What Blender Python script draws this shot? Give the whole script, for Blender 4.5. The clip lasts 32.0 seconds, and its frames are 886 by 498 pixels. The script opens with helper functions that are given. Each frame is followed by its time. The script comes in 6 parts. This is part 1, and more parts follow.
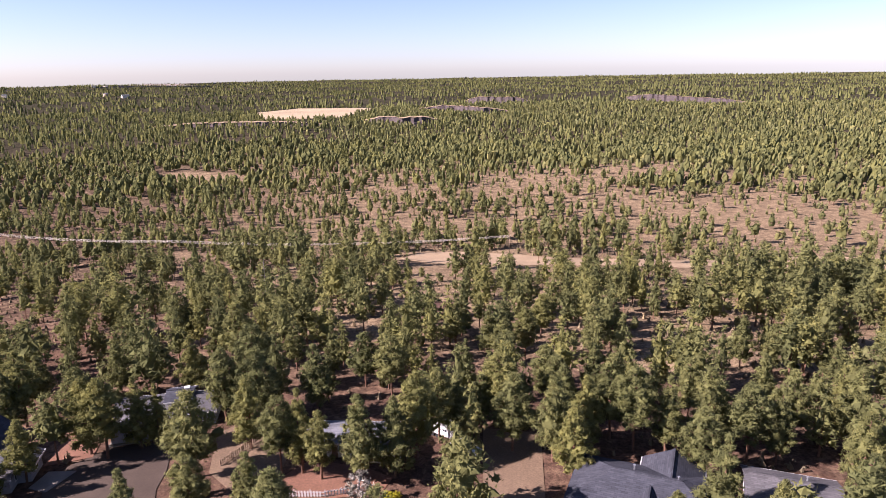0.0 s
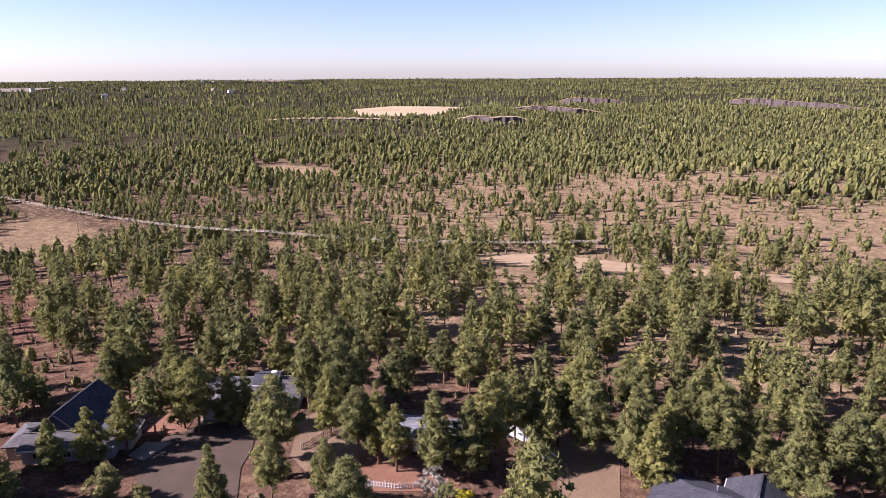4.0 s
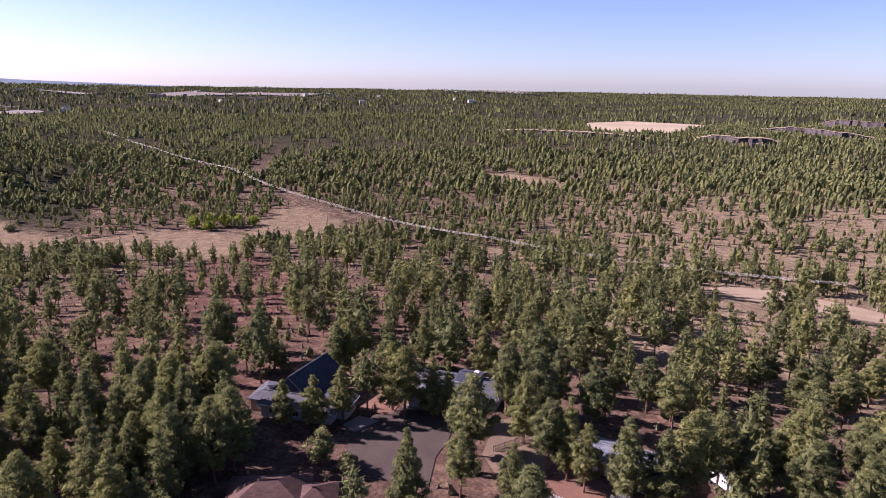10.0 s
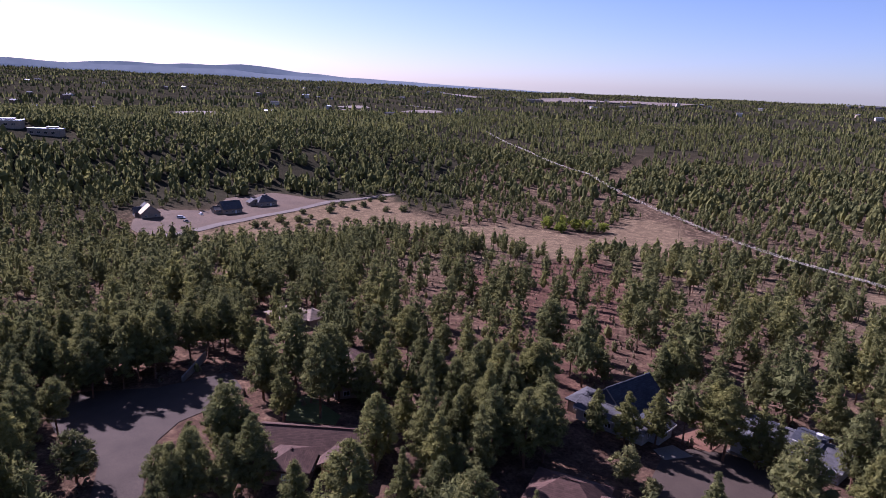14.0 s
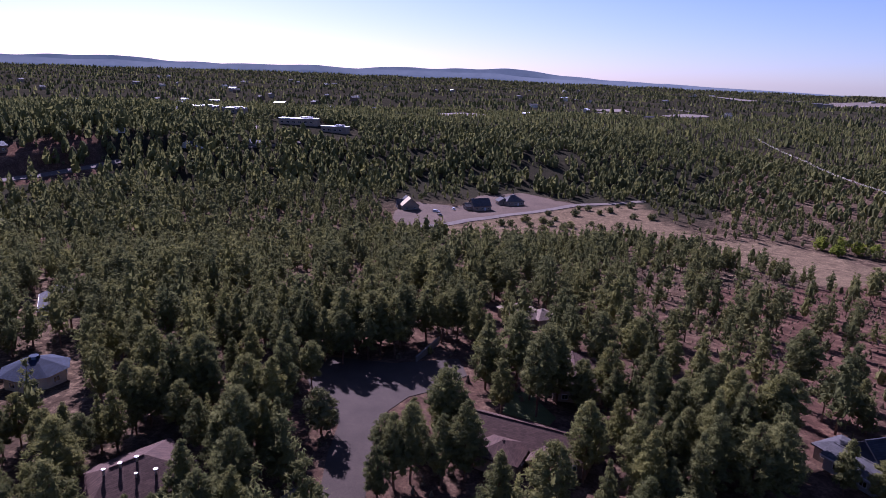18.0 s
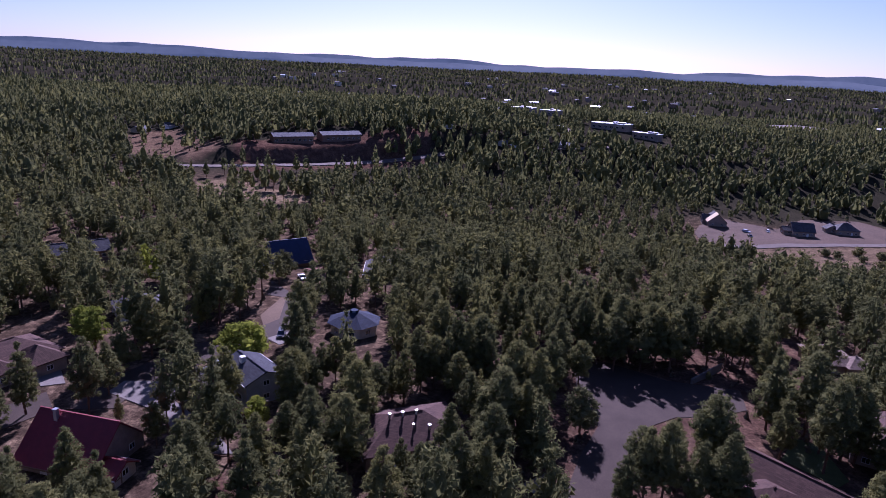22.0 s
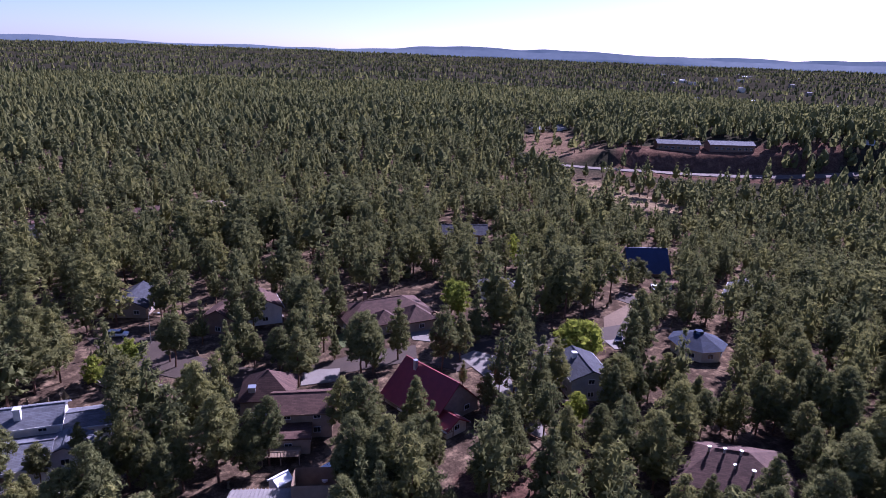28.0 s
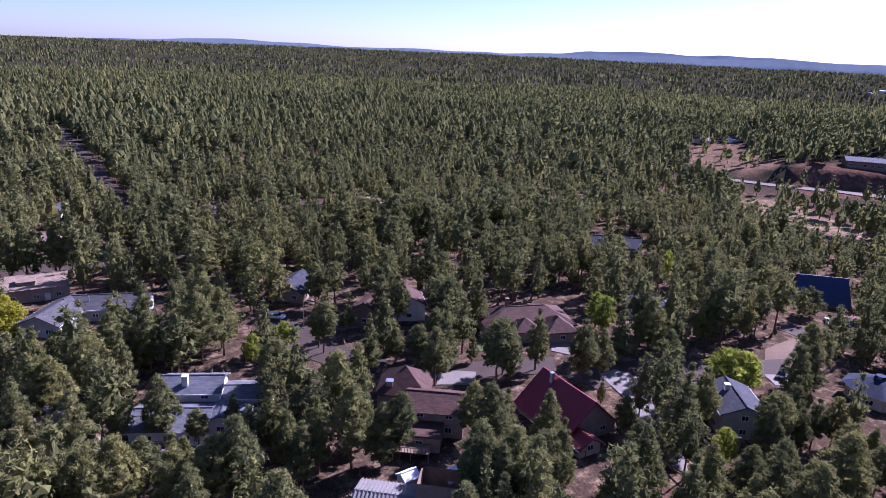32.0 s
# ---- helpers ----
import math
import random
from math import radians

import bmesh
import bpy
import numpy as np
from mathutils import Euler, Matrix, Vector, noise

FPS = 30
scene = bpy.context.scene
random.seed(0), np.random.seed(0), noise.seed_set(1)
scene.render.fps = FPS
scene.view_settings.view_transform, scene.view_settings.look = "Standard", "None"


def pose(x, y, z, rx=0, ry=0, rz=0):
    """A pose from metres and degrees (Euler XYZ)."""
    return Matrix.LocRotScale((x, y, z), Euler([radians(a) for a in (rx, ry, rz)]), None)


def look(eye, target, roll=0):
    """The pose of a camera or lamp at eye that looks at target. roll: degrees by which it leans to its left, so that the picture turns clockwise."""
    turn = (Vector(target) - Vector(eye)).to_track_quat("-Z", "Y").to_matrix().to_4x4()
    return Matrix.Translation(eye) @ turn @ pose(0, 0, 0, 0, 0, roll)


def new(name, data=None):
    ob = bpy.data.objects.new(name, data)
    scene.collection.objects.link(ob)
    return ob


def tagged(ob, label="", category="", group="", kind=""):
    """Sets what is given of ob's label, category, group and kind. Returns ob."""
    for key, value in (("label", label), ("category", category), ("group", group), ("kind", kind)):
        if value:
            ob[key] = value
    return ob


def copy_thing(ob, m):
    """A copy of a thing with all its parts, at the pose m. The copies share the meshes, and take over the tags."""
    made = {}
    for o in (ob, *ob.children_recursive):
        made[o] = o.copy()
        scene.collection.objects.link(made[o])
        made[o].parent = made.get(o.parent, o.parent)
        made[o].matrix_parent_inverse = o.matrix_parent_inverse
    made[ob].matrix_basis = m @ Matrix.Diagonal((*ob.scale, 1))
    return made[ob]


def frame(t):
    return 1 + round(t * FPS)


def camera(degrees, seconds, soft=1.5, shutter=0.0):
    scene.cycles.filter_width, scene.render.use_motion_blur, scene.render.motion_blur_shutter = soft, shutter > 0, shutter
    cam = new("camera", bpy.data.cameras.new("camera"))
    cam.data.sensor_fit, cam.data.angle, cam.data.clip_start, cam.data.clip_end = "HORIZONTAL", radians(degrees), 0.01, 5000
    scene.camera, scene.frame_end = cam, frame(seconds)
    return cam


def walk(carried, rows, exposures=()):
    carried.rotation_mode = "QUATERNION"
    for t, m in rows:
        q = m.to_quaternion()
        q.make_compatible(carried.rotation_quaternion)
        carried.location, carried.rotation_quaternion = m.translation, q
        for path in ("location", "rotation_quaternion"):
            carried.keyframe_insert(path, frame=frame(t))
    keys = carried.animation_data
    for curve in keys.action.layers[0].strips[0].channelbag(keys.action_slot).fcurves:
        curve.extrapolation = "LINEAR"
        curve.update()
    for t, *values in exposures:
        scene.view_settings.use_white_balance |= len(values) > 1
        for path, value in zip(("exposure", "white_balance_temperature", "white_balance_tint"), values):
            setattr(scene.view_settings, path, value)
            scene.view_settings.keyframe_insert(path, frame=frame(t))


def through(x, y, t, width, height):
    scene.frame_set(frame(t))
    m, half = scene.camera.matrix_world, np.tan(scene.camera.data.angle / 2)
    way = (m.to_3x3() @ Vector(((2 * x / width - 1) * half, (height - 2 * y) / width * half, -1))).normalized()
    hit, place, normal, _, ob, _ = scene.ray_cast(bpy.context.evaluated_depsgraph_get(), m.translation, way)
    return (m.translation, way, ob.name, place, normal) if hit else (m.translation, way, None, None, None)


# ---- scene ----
cam = camera(67.8, 32.0, soft=0.7)

# seconds, eye x y z, turn to the left, pitch up, roll
PATH = [
    (0.0, 0.28, 0.10, 60.06, 6.50, -15.10, -1.01),
    (0.5, -0.04, 0.04, 59.99, 9.38, -15.06, -0.81),
    (1.0, -0.04, -0.22, 60.16, 11.80, -15.10, -0.58),
    (1.5, 0.08, -0.22, 60.22, 13.78, -15.11, -0.44),
    (2.0, 0.34, -0.18, 60.20, 14.50, -15.15, -0.32),
    (2.5, 0.47, -0.13, 60.28, 13.96, -15.16, -0.29),
    (4.5, 0.42, 0.07, 60.18, 14.40, -15.02, -0.26),
    (5.0, 0.40, 0.07, 60.11, 16.20, -14.96, -0.04),
    (5.5, 0.58, 0.14, 60.12, 17.16, -14.88, 0.00),
    (6.0, 0.60, 0.12, 60.10, 18.16, -14.79, 0.03),
    (6.5, 0.76, -0.02, 60.05, 19.92, -14.68, 0.08),
    (7.0, 0.92, -0.02, 59.95, 22.05, -14.56, 0.16),
    (7.5, 1.14, 0.01, 59.99, 24.34, -14.48, 0.32),
    (8.0, 1.42, -0.05, 60.19, 25.63, -14.43, 0.36),
    (8.5, 1.67, -0.14, 60.35, 27.06, -14.35, 0.41),
    (9.0, 1.85, -0.34, 60.47, 28.98, -14.28, 0.50),
    (9.5, 1.81, -0.54, 60.48, 31.14, -14.20, 0.76),
    (10.0, 2.05, -0.79, 60.67, 33.62, -14.15, 0.97),
    (10.5, 2.12, -1.22, 60.85, 36.27, -14.09, 1.28),
    (11.0, 2.46, -1.45, 61.18, 39.20, -14.09, 1.42),
    (11.5, 3.14, -1.84, 62.17, 42.88, -14.17, 1.31),
    (12.0, 3.64, -1.68, 62.02, 45.60, -14.12, 1.10),
    (12.5, 4.18, -1.38, 61.51, 50.05, -14.01, 1.11),
    (13.0, 4.33, -1.14, 61.75, 55.58, -14.15, 1.56),
    (13.5, 4.62, -1.19, 61.94, 60.25, -14.24, 1.94),
    (14.0, 4.90, -1.25, 62.16, 64.05, -14.31, 2.21),
    (14.5, 5.35, -1.36, 62.33, 67.58, -14.34, 2.33),
    (16.5, 6.04, 0.38, 62.50, 78.35, -14.74, 1.88),
    (17.0, 6.34, 0.65, 62.64, 81.21, -14.79, 1.74),
    (17.5, 6.60, 0.92, 62.60, 83.94, -14.84, 1.79),
    (18.0, 6.64, 1.30, 62.38, 85.87, -14.80, 1.78),
    (18.5, 6.67, 1.34, 61.97, 87.44, -14.78, 1.78),
    (19.0, 6.88, 1.30, 61.69, 89.38, -14.78, 1.97),
    (19.5, 7.27, 1.81, 61.82, 92.62, -14.86, 1.81),
    (20.0, 7.68, 2.14, 61.88, 96.39, -14.92, 1.91),
    (20.5, 8.18, 2.56, 62.16, 100.23, -15.10, 2.19),
    (21.0, 8.65, 2.90, 62.35, 103.75, -15.16, 2.34),
    (21.5, 9.19, 3.47, 62.80, 107.73, -15.33, 2.64),
    (22.0, 9.65, 4.19, 62.81, 112.11, -15.43, 2.64),
    (22.5, 9.58, 4.44, 62.81, 116.47, -15.56, 2.66),
    (23.0, 9.44, 4.74, 62.77, 121.64, -15.74, 2.85),
    (23.5, 9.64, 5.41, 63.01, 125.51, -15.90, 3.05),
    (24.0, 9.70, 6.26, 63.11, 128.72, -16.04, 2.95),
    (24.5, 9.72, 7.37, 63.37, 132.39, -16.16, 2.83),
    (25.0, 9.55, 8.15, 63.65, 135.28, -16.32, 2.65),
    (25.5, 9.38, 8.64, 63.78, 136.94, -16.37, 2.48),
    (27.5, 8.34, 9.66, 63.70, 143.98, -16.42, 2.19),
    (28.0, 8.10, 9.58, 63.74, 144.95, -16.37, 2.10),
    (28.5, 7.75, 9.64, 63.96, 146.58, -16.40, 2.16),
    (29.0, 7.38, 9.77, 64.01, 148.08, -16.44, 2.25),
    (29.5, 6.88, 9.83, 63.97, 149.43, -16.41, 2.29),
    (30.0, 6.44, 10.01, 64.06, 150.31, -16.37, 2.27),
    (30.5, 6.16, 9.91, 64.19, 151.48, -16.39, 2.33),
    (31.0, 6.26, 9.71, 64.21, 153.50, -16.44, 2.46),
    (31.5, 6.30, 9.35, 64.08, 156.09, -16.48, 2.48),
    (32.0, 6.55, 8.80, 63.79, 158.48, -16.52, 2.55),
]
EXPOSURES = [(0.0, 1.86, 6080, 38), (6.0, 1.77, 5850, 38), (10.0, 1.57, 5650, 45), (13.0, 1.28, 5380, 46), (16.0, 1.08, 5220, 50), (19.0, 0.87, 5080, 54),
             (22.0, 0.8, 4980, 55), (24.0, 1.1, 5000, 53), (28.0, 1.4, 5010, 51), (32.0, 1.56, 5030, 49)]
walk(cam, [(t, pose(x, y, z, 90 + up, 0, turn) @ pose(0, 0, 0, 0, 0, roll)) for t, x, y, z, turn, up, roll in PATH],
     exposures=EXPOSURES)

# ---- sky and sun ----
SUN_TURN, SUN_UP = 110.0, 33.0
world = bpy.data.worlds.new("sky")
scene.world = world
world.use_nodes = True
wn = world.node_tree.nodes
sky = wn.new("ShaderNodeTexSky")
sky.sky_type, sky.sun_disc = "NISHITA", False
sky.sun_elevation, sky.sun_rotation = radians(SUN_UP), radians(-SUN_TURN)
sky.altitude, sky.air_density, sky.dust_density, sky.ozone_density = 2000, 1.0, 2.2, 2.4
wn["Background"].inputs["Strength"].default_value = 0.048
world.node_tree.links.new(sky.outputs[0], wn["Background"].inputs["Color"])
sun = new("sun", bpy.data.lights.new("sun", "SUN"))
sun.data.energy, sun.data.angle, sun.data.color = 5.0, radians(0.55), (1.0, 0.93, 0.82)
to_sun = Vector((-math.sin(radians(SUN_TURN)) * math.cos(radians(SUN_UP)),
                 math.cos(radians(SUN_TURN)) * math.cos(radians(SUN_UP)), math.sin(radians(SUN_UP))))
sun.matrix_world = look(to_sun * 300, (0, 0, 0))


# ---- materials ----
def material(name, rough=0.8, metal=0.0):
    m = bpy.data.materials.new(name)
    m.use_nodes = True
    b = m.node_tree.nodes["Principled BSDF"]
    b.inputs["Roughness"].default_value = rough
    b.inputs["Metallic"].default_value = metal
    b.inputs["Specular IOR Level"].default_value = 0.5 if rough < 0.7 else 0.12
    return m, m.node_tree, b


def node(nt, kind, **values):
    n = nt.nodes.new(kind)
    for key, value in values.items():
        n.inputs[key].default_value = value
    return n


def noise_tex(nt, scale, detail=4.0, rough=0.6, coords="Object"):
    tc = nt.nodes.new("ShaderNodeTexCoord")
    n = node(nt, "ShaderNodeTexNoise", Scale=scale, Detail=detail, Roughness=rough)
    nt.links.new(tc.outputs[coords], n.inputs["Vector"])
    return n.outputs["Fac"]


def ramp(nt, fac, stops):
    r = nt.nodes.new("ShaderNodeValToRGB")
    el = r.color_ramp.elements
    while len(el) < len(stops):
        el.new(0.5)
    for e, (p, c) in zip(el, stops):
        e.position, e.color = p, (*c, 1)
    nt.links.new(fac, r.inputs["Fac"])
    return r.outputs["Color"]


def mix(nt, fac, a, b, blend="MIX"):
    n = nt.nodes.new("ShaderNodeMix")
    n.data_type, n.blend_type = "RGBA", blend
    for sock, v in ((n.inputs[0], fac), (n.inputs[6], a), (n.inputs[7], b)):
        if isinstance(v, (int, float)):
            sock.default_value = v
        elif isinstance(v, tuple):
            sock.default_value = (*v, 1)
        else:
            nt.links.new(v, sock)
    return n.outputs[2]


def bump(nt, b, fac, strength=0.4, distance=0.05):
    n = node(nt, "ShaderNodeBump", Strength=strength, Distance=distance)
    nt.links.new(fac, n.inputs["Height"])
    nt.links.new(n.outputs[0], b.inputs["Normal"])


def plain(name, color, rough=0.8, metal=0.0, scale=3.0, vary=0.18, relief=0.2):
    """Colour with fine grain and broad stains."""
    m, nt, b = material(name, rough, metal)
    lo, hi = tuple(c * (1 - vary) for c in color), tuple(min(1, c * (1 + vary)) for c in color)
    fine = ramp(nt, noise_tex(nt, scale * 6), [(0.3, lo), (0.7, hi)])
    broad = ramp(nt, noise_tex(nt, scale * 0.25, 5), [(0.35, (0.78, 0.78, 0.78)), (0.65, (1.0, 1.0, 1.0))])
    nt.links.new(mix(nt, 1.0, fine, broad, "MULTIPLY"), b.inputs["Base Color"])
    bump(nt, b, noise_tex(nt, scale * 8), relief, 0.02)
    return m


def shingle(name, color, course=0.18, rough=0.85):
    """Roofing with courses, patchy wear and grain."""
    m, nt, b = material(name, rough)
    tc = nt.nodes.new("ShaderNodeTexCoord")
    brick = node(nt, "ShaderNodeTexBrick", Scale=1.0)
    brick.inputs["Brick Width"].default_value, brick.inputs["Row Height"].default_value = 0.9, course * 1.6
    brick.inputs["Mortar Size"].default_value = 0.012
    brick.inputs["Color1"].default_value = (*[c * 0.8 for c in color], 1)
    brick.inputs["Color2"].default_value = (*[c * 1.2 for c in color], 1)
    brick.inputs["Mortar"].default_value = (*[c * 0.45 for c in color], 1)
    nt.links.new(tc.outputs["Object"], brick.inputs["Vector"])
    worn = ramp(nt, noise_tex(nt, 0.35, 6, 0.7), [(0.3, (0.72, 0.72, 0.72)), (0.7, (1.12, 1.1, 1.06))])
    nt.links.new(mix(nt, 1.0, brick.outputs["Color"], worn, "MULTIPLY"), b.inputs["Base Color"])
    bump(nt, b, brick.outputs["Fac"], 0.4, 0.02)
    return m


def foliage(name, dark, light, warm, through=0.1):
    """Needles or leaves: tone by tree and by tuft."""
    m, nt, b = material(name, 0.95)
    info = nt.nodes.new("ShaderNodeObjectInfo")
    att = nt.nodes.new("ShaderNodeAttribute")
    att.attribute_name = "tone"
    add = nt.nodes.new("ShaderNodeMath")
    add.operation = "ADD"
    nt.links.new(info.outputs["Random"], add.inputs[0])
    nt.links.new(att.outputs["Fac"], add.inputs[1])
    fr = nt.nodes.new("ShaderNodeMath")
    fr.operation = "FRACT"
    nt.links.new(add.outputs[0], fr.inputs[0])
    clump = nt.nodes.new("ShaderNodeAttribute")
    clump.attribute_name = "tuft"
    tuft = ramp(nt, clump.outputs["Fac"], [(0.0, dark), (0.7, light), (1.0, warm)])
    tree = ramp(nt, fr.outputs[0], [(0.0, (0.72, 0.76, 0.8)), (0.6, (1.0, 1.0, 1.0)), (1.0, (1.14, 1.1, 0.98))])
    col = mix(nt, 1.0, tuft, tree, "MULTIPLY")
    nt.links.new(col, b.inputs["Base Color"])
    b.inputs["Specular IOR Level"].default_value = 0.04
    tr = nt.nodes.new("ShaderNodeBsdfTranslucent")
    nt.links.new(col, tr.inputs["Color"])
    ms = nt.nodes.new("ShaderNodeMixShader")
    ms.inputs[0].default_value = through
    out = nt.nodes["Material Output"]
    nt.links.new(b.outputs[0], ms.inputs[1])
    nt.links.new(tr.outputs[0], ms.inputs[2])
    nt.links.new(ms.outputs[0], out.inputs["Surface"])
    return m


NEEDLES = foliage("pine_needles", (0.104, 0.108, 0.042), (0.184, 0.184, 0.066), (0.245, 0.232, 0.086), 0.42)
JUNIPER = foliage("juniper_leaves", (0.11, 0.11, 0.045), (0.195, 0.188, 0.074), (0.26, 0.235, 0.1), 0.25)
BRIGHT = foliage("spring_leaves", (0.15, 0.18, 0.026), (0.27, 0.3, 0.045), (0.36, 0.37, 0.06), 0.45)
YELLOW = foliage("yellow_leaves", (0.26, 0.25, 0.02), (0.42, 0.38, 0.03), (0.55, 0.46, 0.05), 0.45)
DRY_BRUSH = foliage("dry_brush", (0.1, 0.075, 0.05), (0.2, 0.16, 0.09), (0.32, 0.26, 0.15), 0.1)
BARE = foliage("bare_twigs", (0.17, 0.15, 0.11), (0.28, 0.25, 0.2), (0.36, 0.33, 0.27), 0.1)
BARK = plain("pine_bark", (0.15, 0.085, 0.055), 0.95, scale=2.0, vary=0.4, relief=0.6)
PALE_BARK = plain("aspen_bark", (0.55, 0.53, 0.47), 0.9, scale=2.0, vary=0.25)
ASPHALT = plain("asphalt", (0.066, 0.049, 0.037), 0.9, scale=0.8, vary=0.2)
CONCRETE = plain("concrete", (0.2, 0.178, 0.152), 0.85, scale=0.8, vary=0.12)
GRAVEL = plain("pale_gravel", (0.15, 0.122, 0.1), 0.95, scale=0.3, vary=0.15, relief=0.5)
DIRT = plain("packed_dirt", (0.152, 0.105, 0.066), 0.95, scale=0.5, vary=0.2, relief=0.5)
GRADED = plain("graded_earth", (0.105, 0.07, 0.045), 0.95, scale=0.25, vary=0.35, relief=0.5)
RED_DIRT = plain("red_dirt", (0.165, 0.085, 0.054), 0.95, scale=0.5, vary=0.2, relief=0.5)
SAND = plain("pale_sand", (0.27, 0.198, 0.118), 0.95, scale=0.3, vary=0.15, relief=0.5)
LAWN = plain("lawn", (0.085, 0.1, 0.035), 0.9, scale=1.5, vary=0.3, relief=0.6)
DRY_FIELD = plain("dry_field", (0.32, 0.25, 0.15), 0.95, scale=0.05, vary=0.12, relief=0.4)
PALE_EARTH = plain("pale_earth", (0.19, 0.155, 0.125), 0.95, scale=0.02, vary=0.2, relief=0.4)
# canyon walls: the shade on their faces is put into this dark colour
SHADED_ROCK = plain("shaded_canyon_rock", (0.075, 0.06, 0.055), 0.95, scale=0.1, vary=0.35, relief=0.8)
WHITE = plain("white_paint", (0.62, 0.61, 0.58), 0.6, vary=0.05)
CREAM = plain("cream_siding", (0.58, 0.5, 0.38), 0.8, vary=0.08)
TAN = plain("tan_stucco", (0.3, 0.235, 0.175), 0.9, vary=0.08)
BROWN_WALL = plain("brown_siding", (0.2, 0.13, 0.09), 0.85, vary=0.12)
NAVY_WALL = plain("navy_siding", (0.045, 0.055, 0.085), 0.8, vary=0.1)
GRAY_WALL = plain("gray_siding", (0.33, 0.33, 0.32), 0.85, vary=0.08)
ORANGE_WALL = plain("orange_siding", (0.42, 0.19, 0.09), 0.85, vary=0.1)
WOOD = plain("weathered_wood", (0.25, 0.18, 0.12), 0.9, vary=0.25)
METAL = plain("galvanised_metal", (0.5, 0.51, 0.52), 0.4, 0.8, vary=0.1)
DULL_METAL = plain("dull_sheet_metal", (0.2, 0.185, 0.165), 0.65, 0.1, vary=0.12)
BLACK = plain("dark_trim", (0.03, 0.03, 0.03), 0.6)
CAR_WHITE = plain("car_white", (0.72, 0.73, 0.74), 0.25, vary=0.03, relief=0)
CAR_DARK = plain("car_dark", (0.05, 0.055, 0.065), 0.25, vary=0.05, relief=0)
RUBBER = plain("rubber", (0.025, 0.025, 0.025), 0.9)
SLATE = shingle("slate_shingle", (0.045, 0.048, 0.058))
GRAY_ROOF = shingle("gray_shingle", (0.085, 0.083, 0.086))
PALE_ROOF = shingle("pale_gray_shingle", (0.13, 0.135, 0.148))
BROWN_ROOF = shingle("brown_shingle", (0.09, 0.052, 0.04))
TAN_ROOF = shingle("tan_shingle", (0.24, 0.18, 0.135))
RED_ROOF = plain("red_metal_roof", (0.21, 0.02, 0.022), 0.55, 0.2, vary=0.1)
BLUE_ROOF = plain("blue_metal_roof", (0.022, 0.032, 0.075), 0.45, 0.2, vary=0.1)
BLUE_SHEEN = shingle("blue_gray_shingle", (0.02, 0.03, 0.055))
WHITE_ROOF = plain("white_membrane", (0.8, 0.8, 0.78), 0.5, vary=0.04)
SHEATHING = plain("roof_sheathing", (0.62, 0.5, 0.3), 0.8, vary=0.08)
GLASS, _nt, _b = material("window_glass", 0.08)
_b.inputs["Base Color"].default_value = (0.02, 0.025, 0.03, 1)
_b.inputs["Specular IOR Level"].default_value = 0.8


# distance haze on the far hills is put in as blue-gray emission
HAZE_HILLS, _nt, _b = material("far_hills_haze_glow", 1.0)
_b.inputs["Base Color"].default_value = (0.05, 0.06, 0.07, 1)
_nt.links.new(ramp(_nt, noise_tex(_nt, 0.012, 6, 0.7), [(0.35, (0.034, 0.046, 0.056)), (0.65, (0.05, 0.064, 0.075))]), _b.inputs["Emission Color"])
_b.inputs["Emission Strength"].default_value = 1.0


# ---- the lie of the land ----
def step(a, b, x):
    u = np.clip((x - a) / (b - a), 0, 1)
    return u * u * (3 - 2 * u)


KNOLLS = [(-880, -170, 120, 9), (110, 610, 60, 6), (-560, -560, 110, 6)]


def bench_edge(turn):
    """How far off the road below the terrace of the lodges runs."""
    return 517 + (128.6 - turn) * 6.6


def ground(x, y):
    """Height of the land: a bench by the houses, a valley round it, a far rim."""
    r, turn = np.hypot(x, y), np.degrees(np.arctan2(-x, y))
    turn = np.where(turn < -100, turn + 360, turn)
    k = 1 - 0.8 * step(105, 150, turn)
    z = -30 * k * step(90, 408, r) + 14.4 * k * step(720, 1380, r)
    rim = 9.6 + 48 * step(50, 105, turn) + 14 * step(125, 160, turn) - 13 * step(166, 192, turn)
    bluff = 20 * step(545, 700, r) * step(55, 75, turn) * step(135, 112, turn)
    foot = bench_edge(turn) + 12
    bluff = bluff + 12 * step(foot, foot + 10, r) * step(101, 115, turn) * step(138, 129, turn) * step(1500, 800, r)
    for kx, ky, wide, up in KNOLLS:
        z = z + up * np.exp(-((x - kx) ** 2 + (y - ky) ** 2) / (2 * wide * wide))
    roll = np.sin(x / 130 + 1.6 * np.sin(y / 210)) * np.sin(y / 105 + 1.3 * np.sin(x / 190 + 1))
    return z + bluff * step(1500, 900, r) + (rim + 15.6 * k) * step(1380, 5500, r) + (3.5 * step(620, 900, r) + 6 * step(1300, 2000, r) * step(4600, 4000, r)) * roll


def gz(x, y):
    return float(ground(np.array(float(x)), np.array(float(y))))


def inside(poly, x, y):
    """Which of the points lie in the polygon."""
    hit = np.zeros(np.shape(x), bool)
    for (x0, y0), (x1, y1) in zip(poly, poly[1:] + poly[:1]):
        cross = (y0 > y) != (y1 > y)
        hit ^= cross & (x < (x1 - x0) * (y - y0) / (y1 - y0 + 1e-9) + x0)
    return hit


def part(name, bm, mat, parent=None, label=""):
    me = bpy.data.meshes.new(name)
    bm.to_mesh(me)
    bm.free()
    me.materials.append(mat)
    ob = new(name, me)
    ob.parent = parent
    return tagged(ob, label)


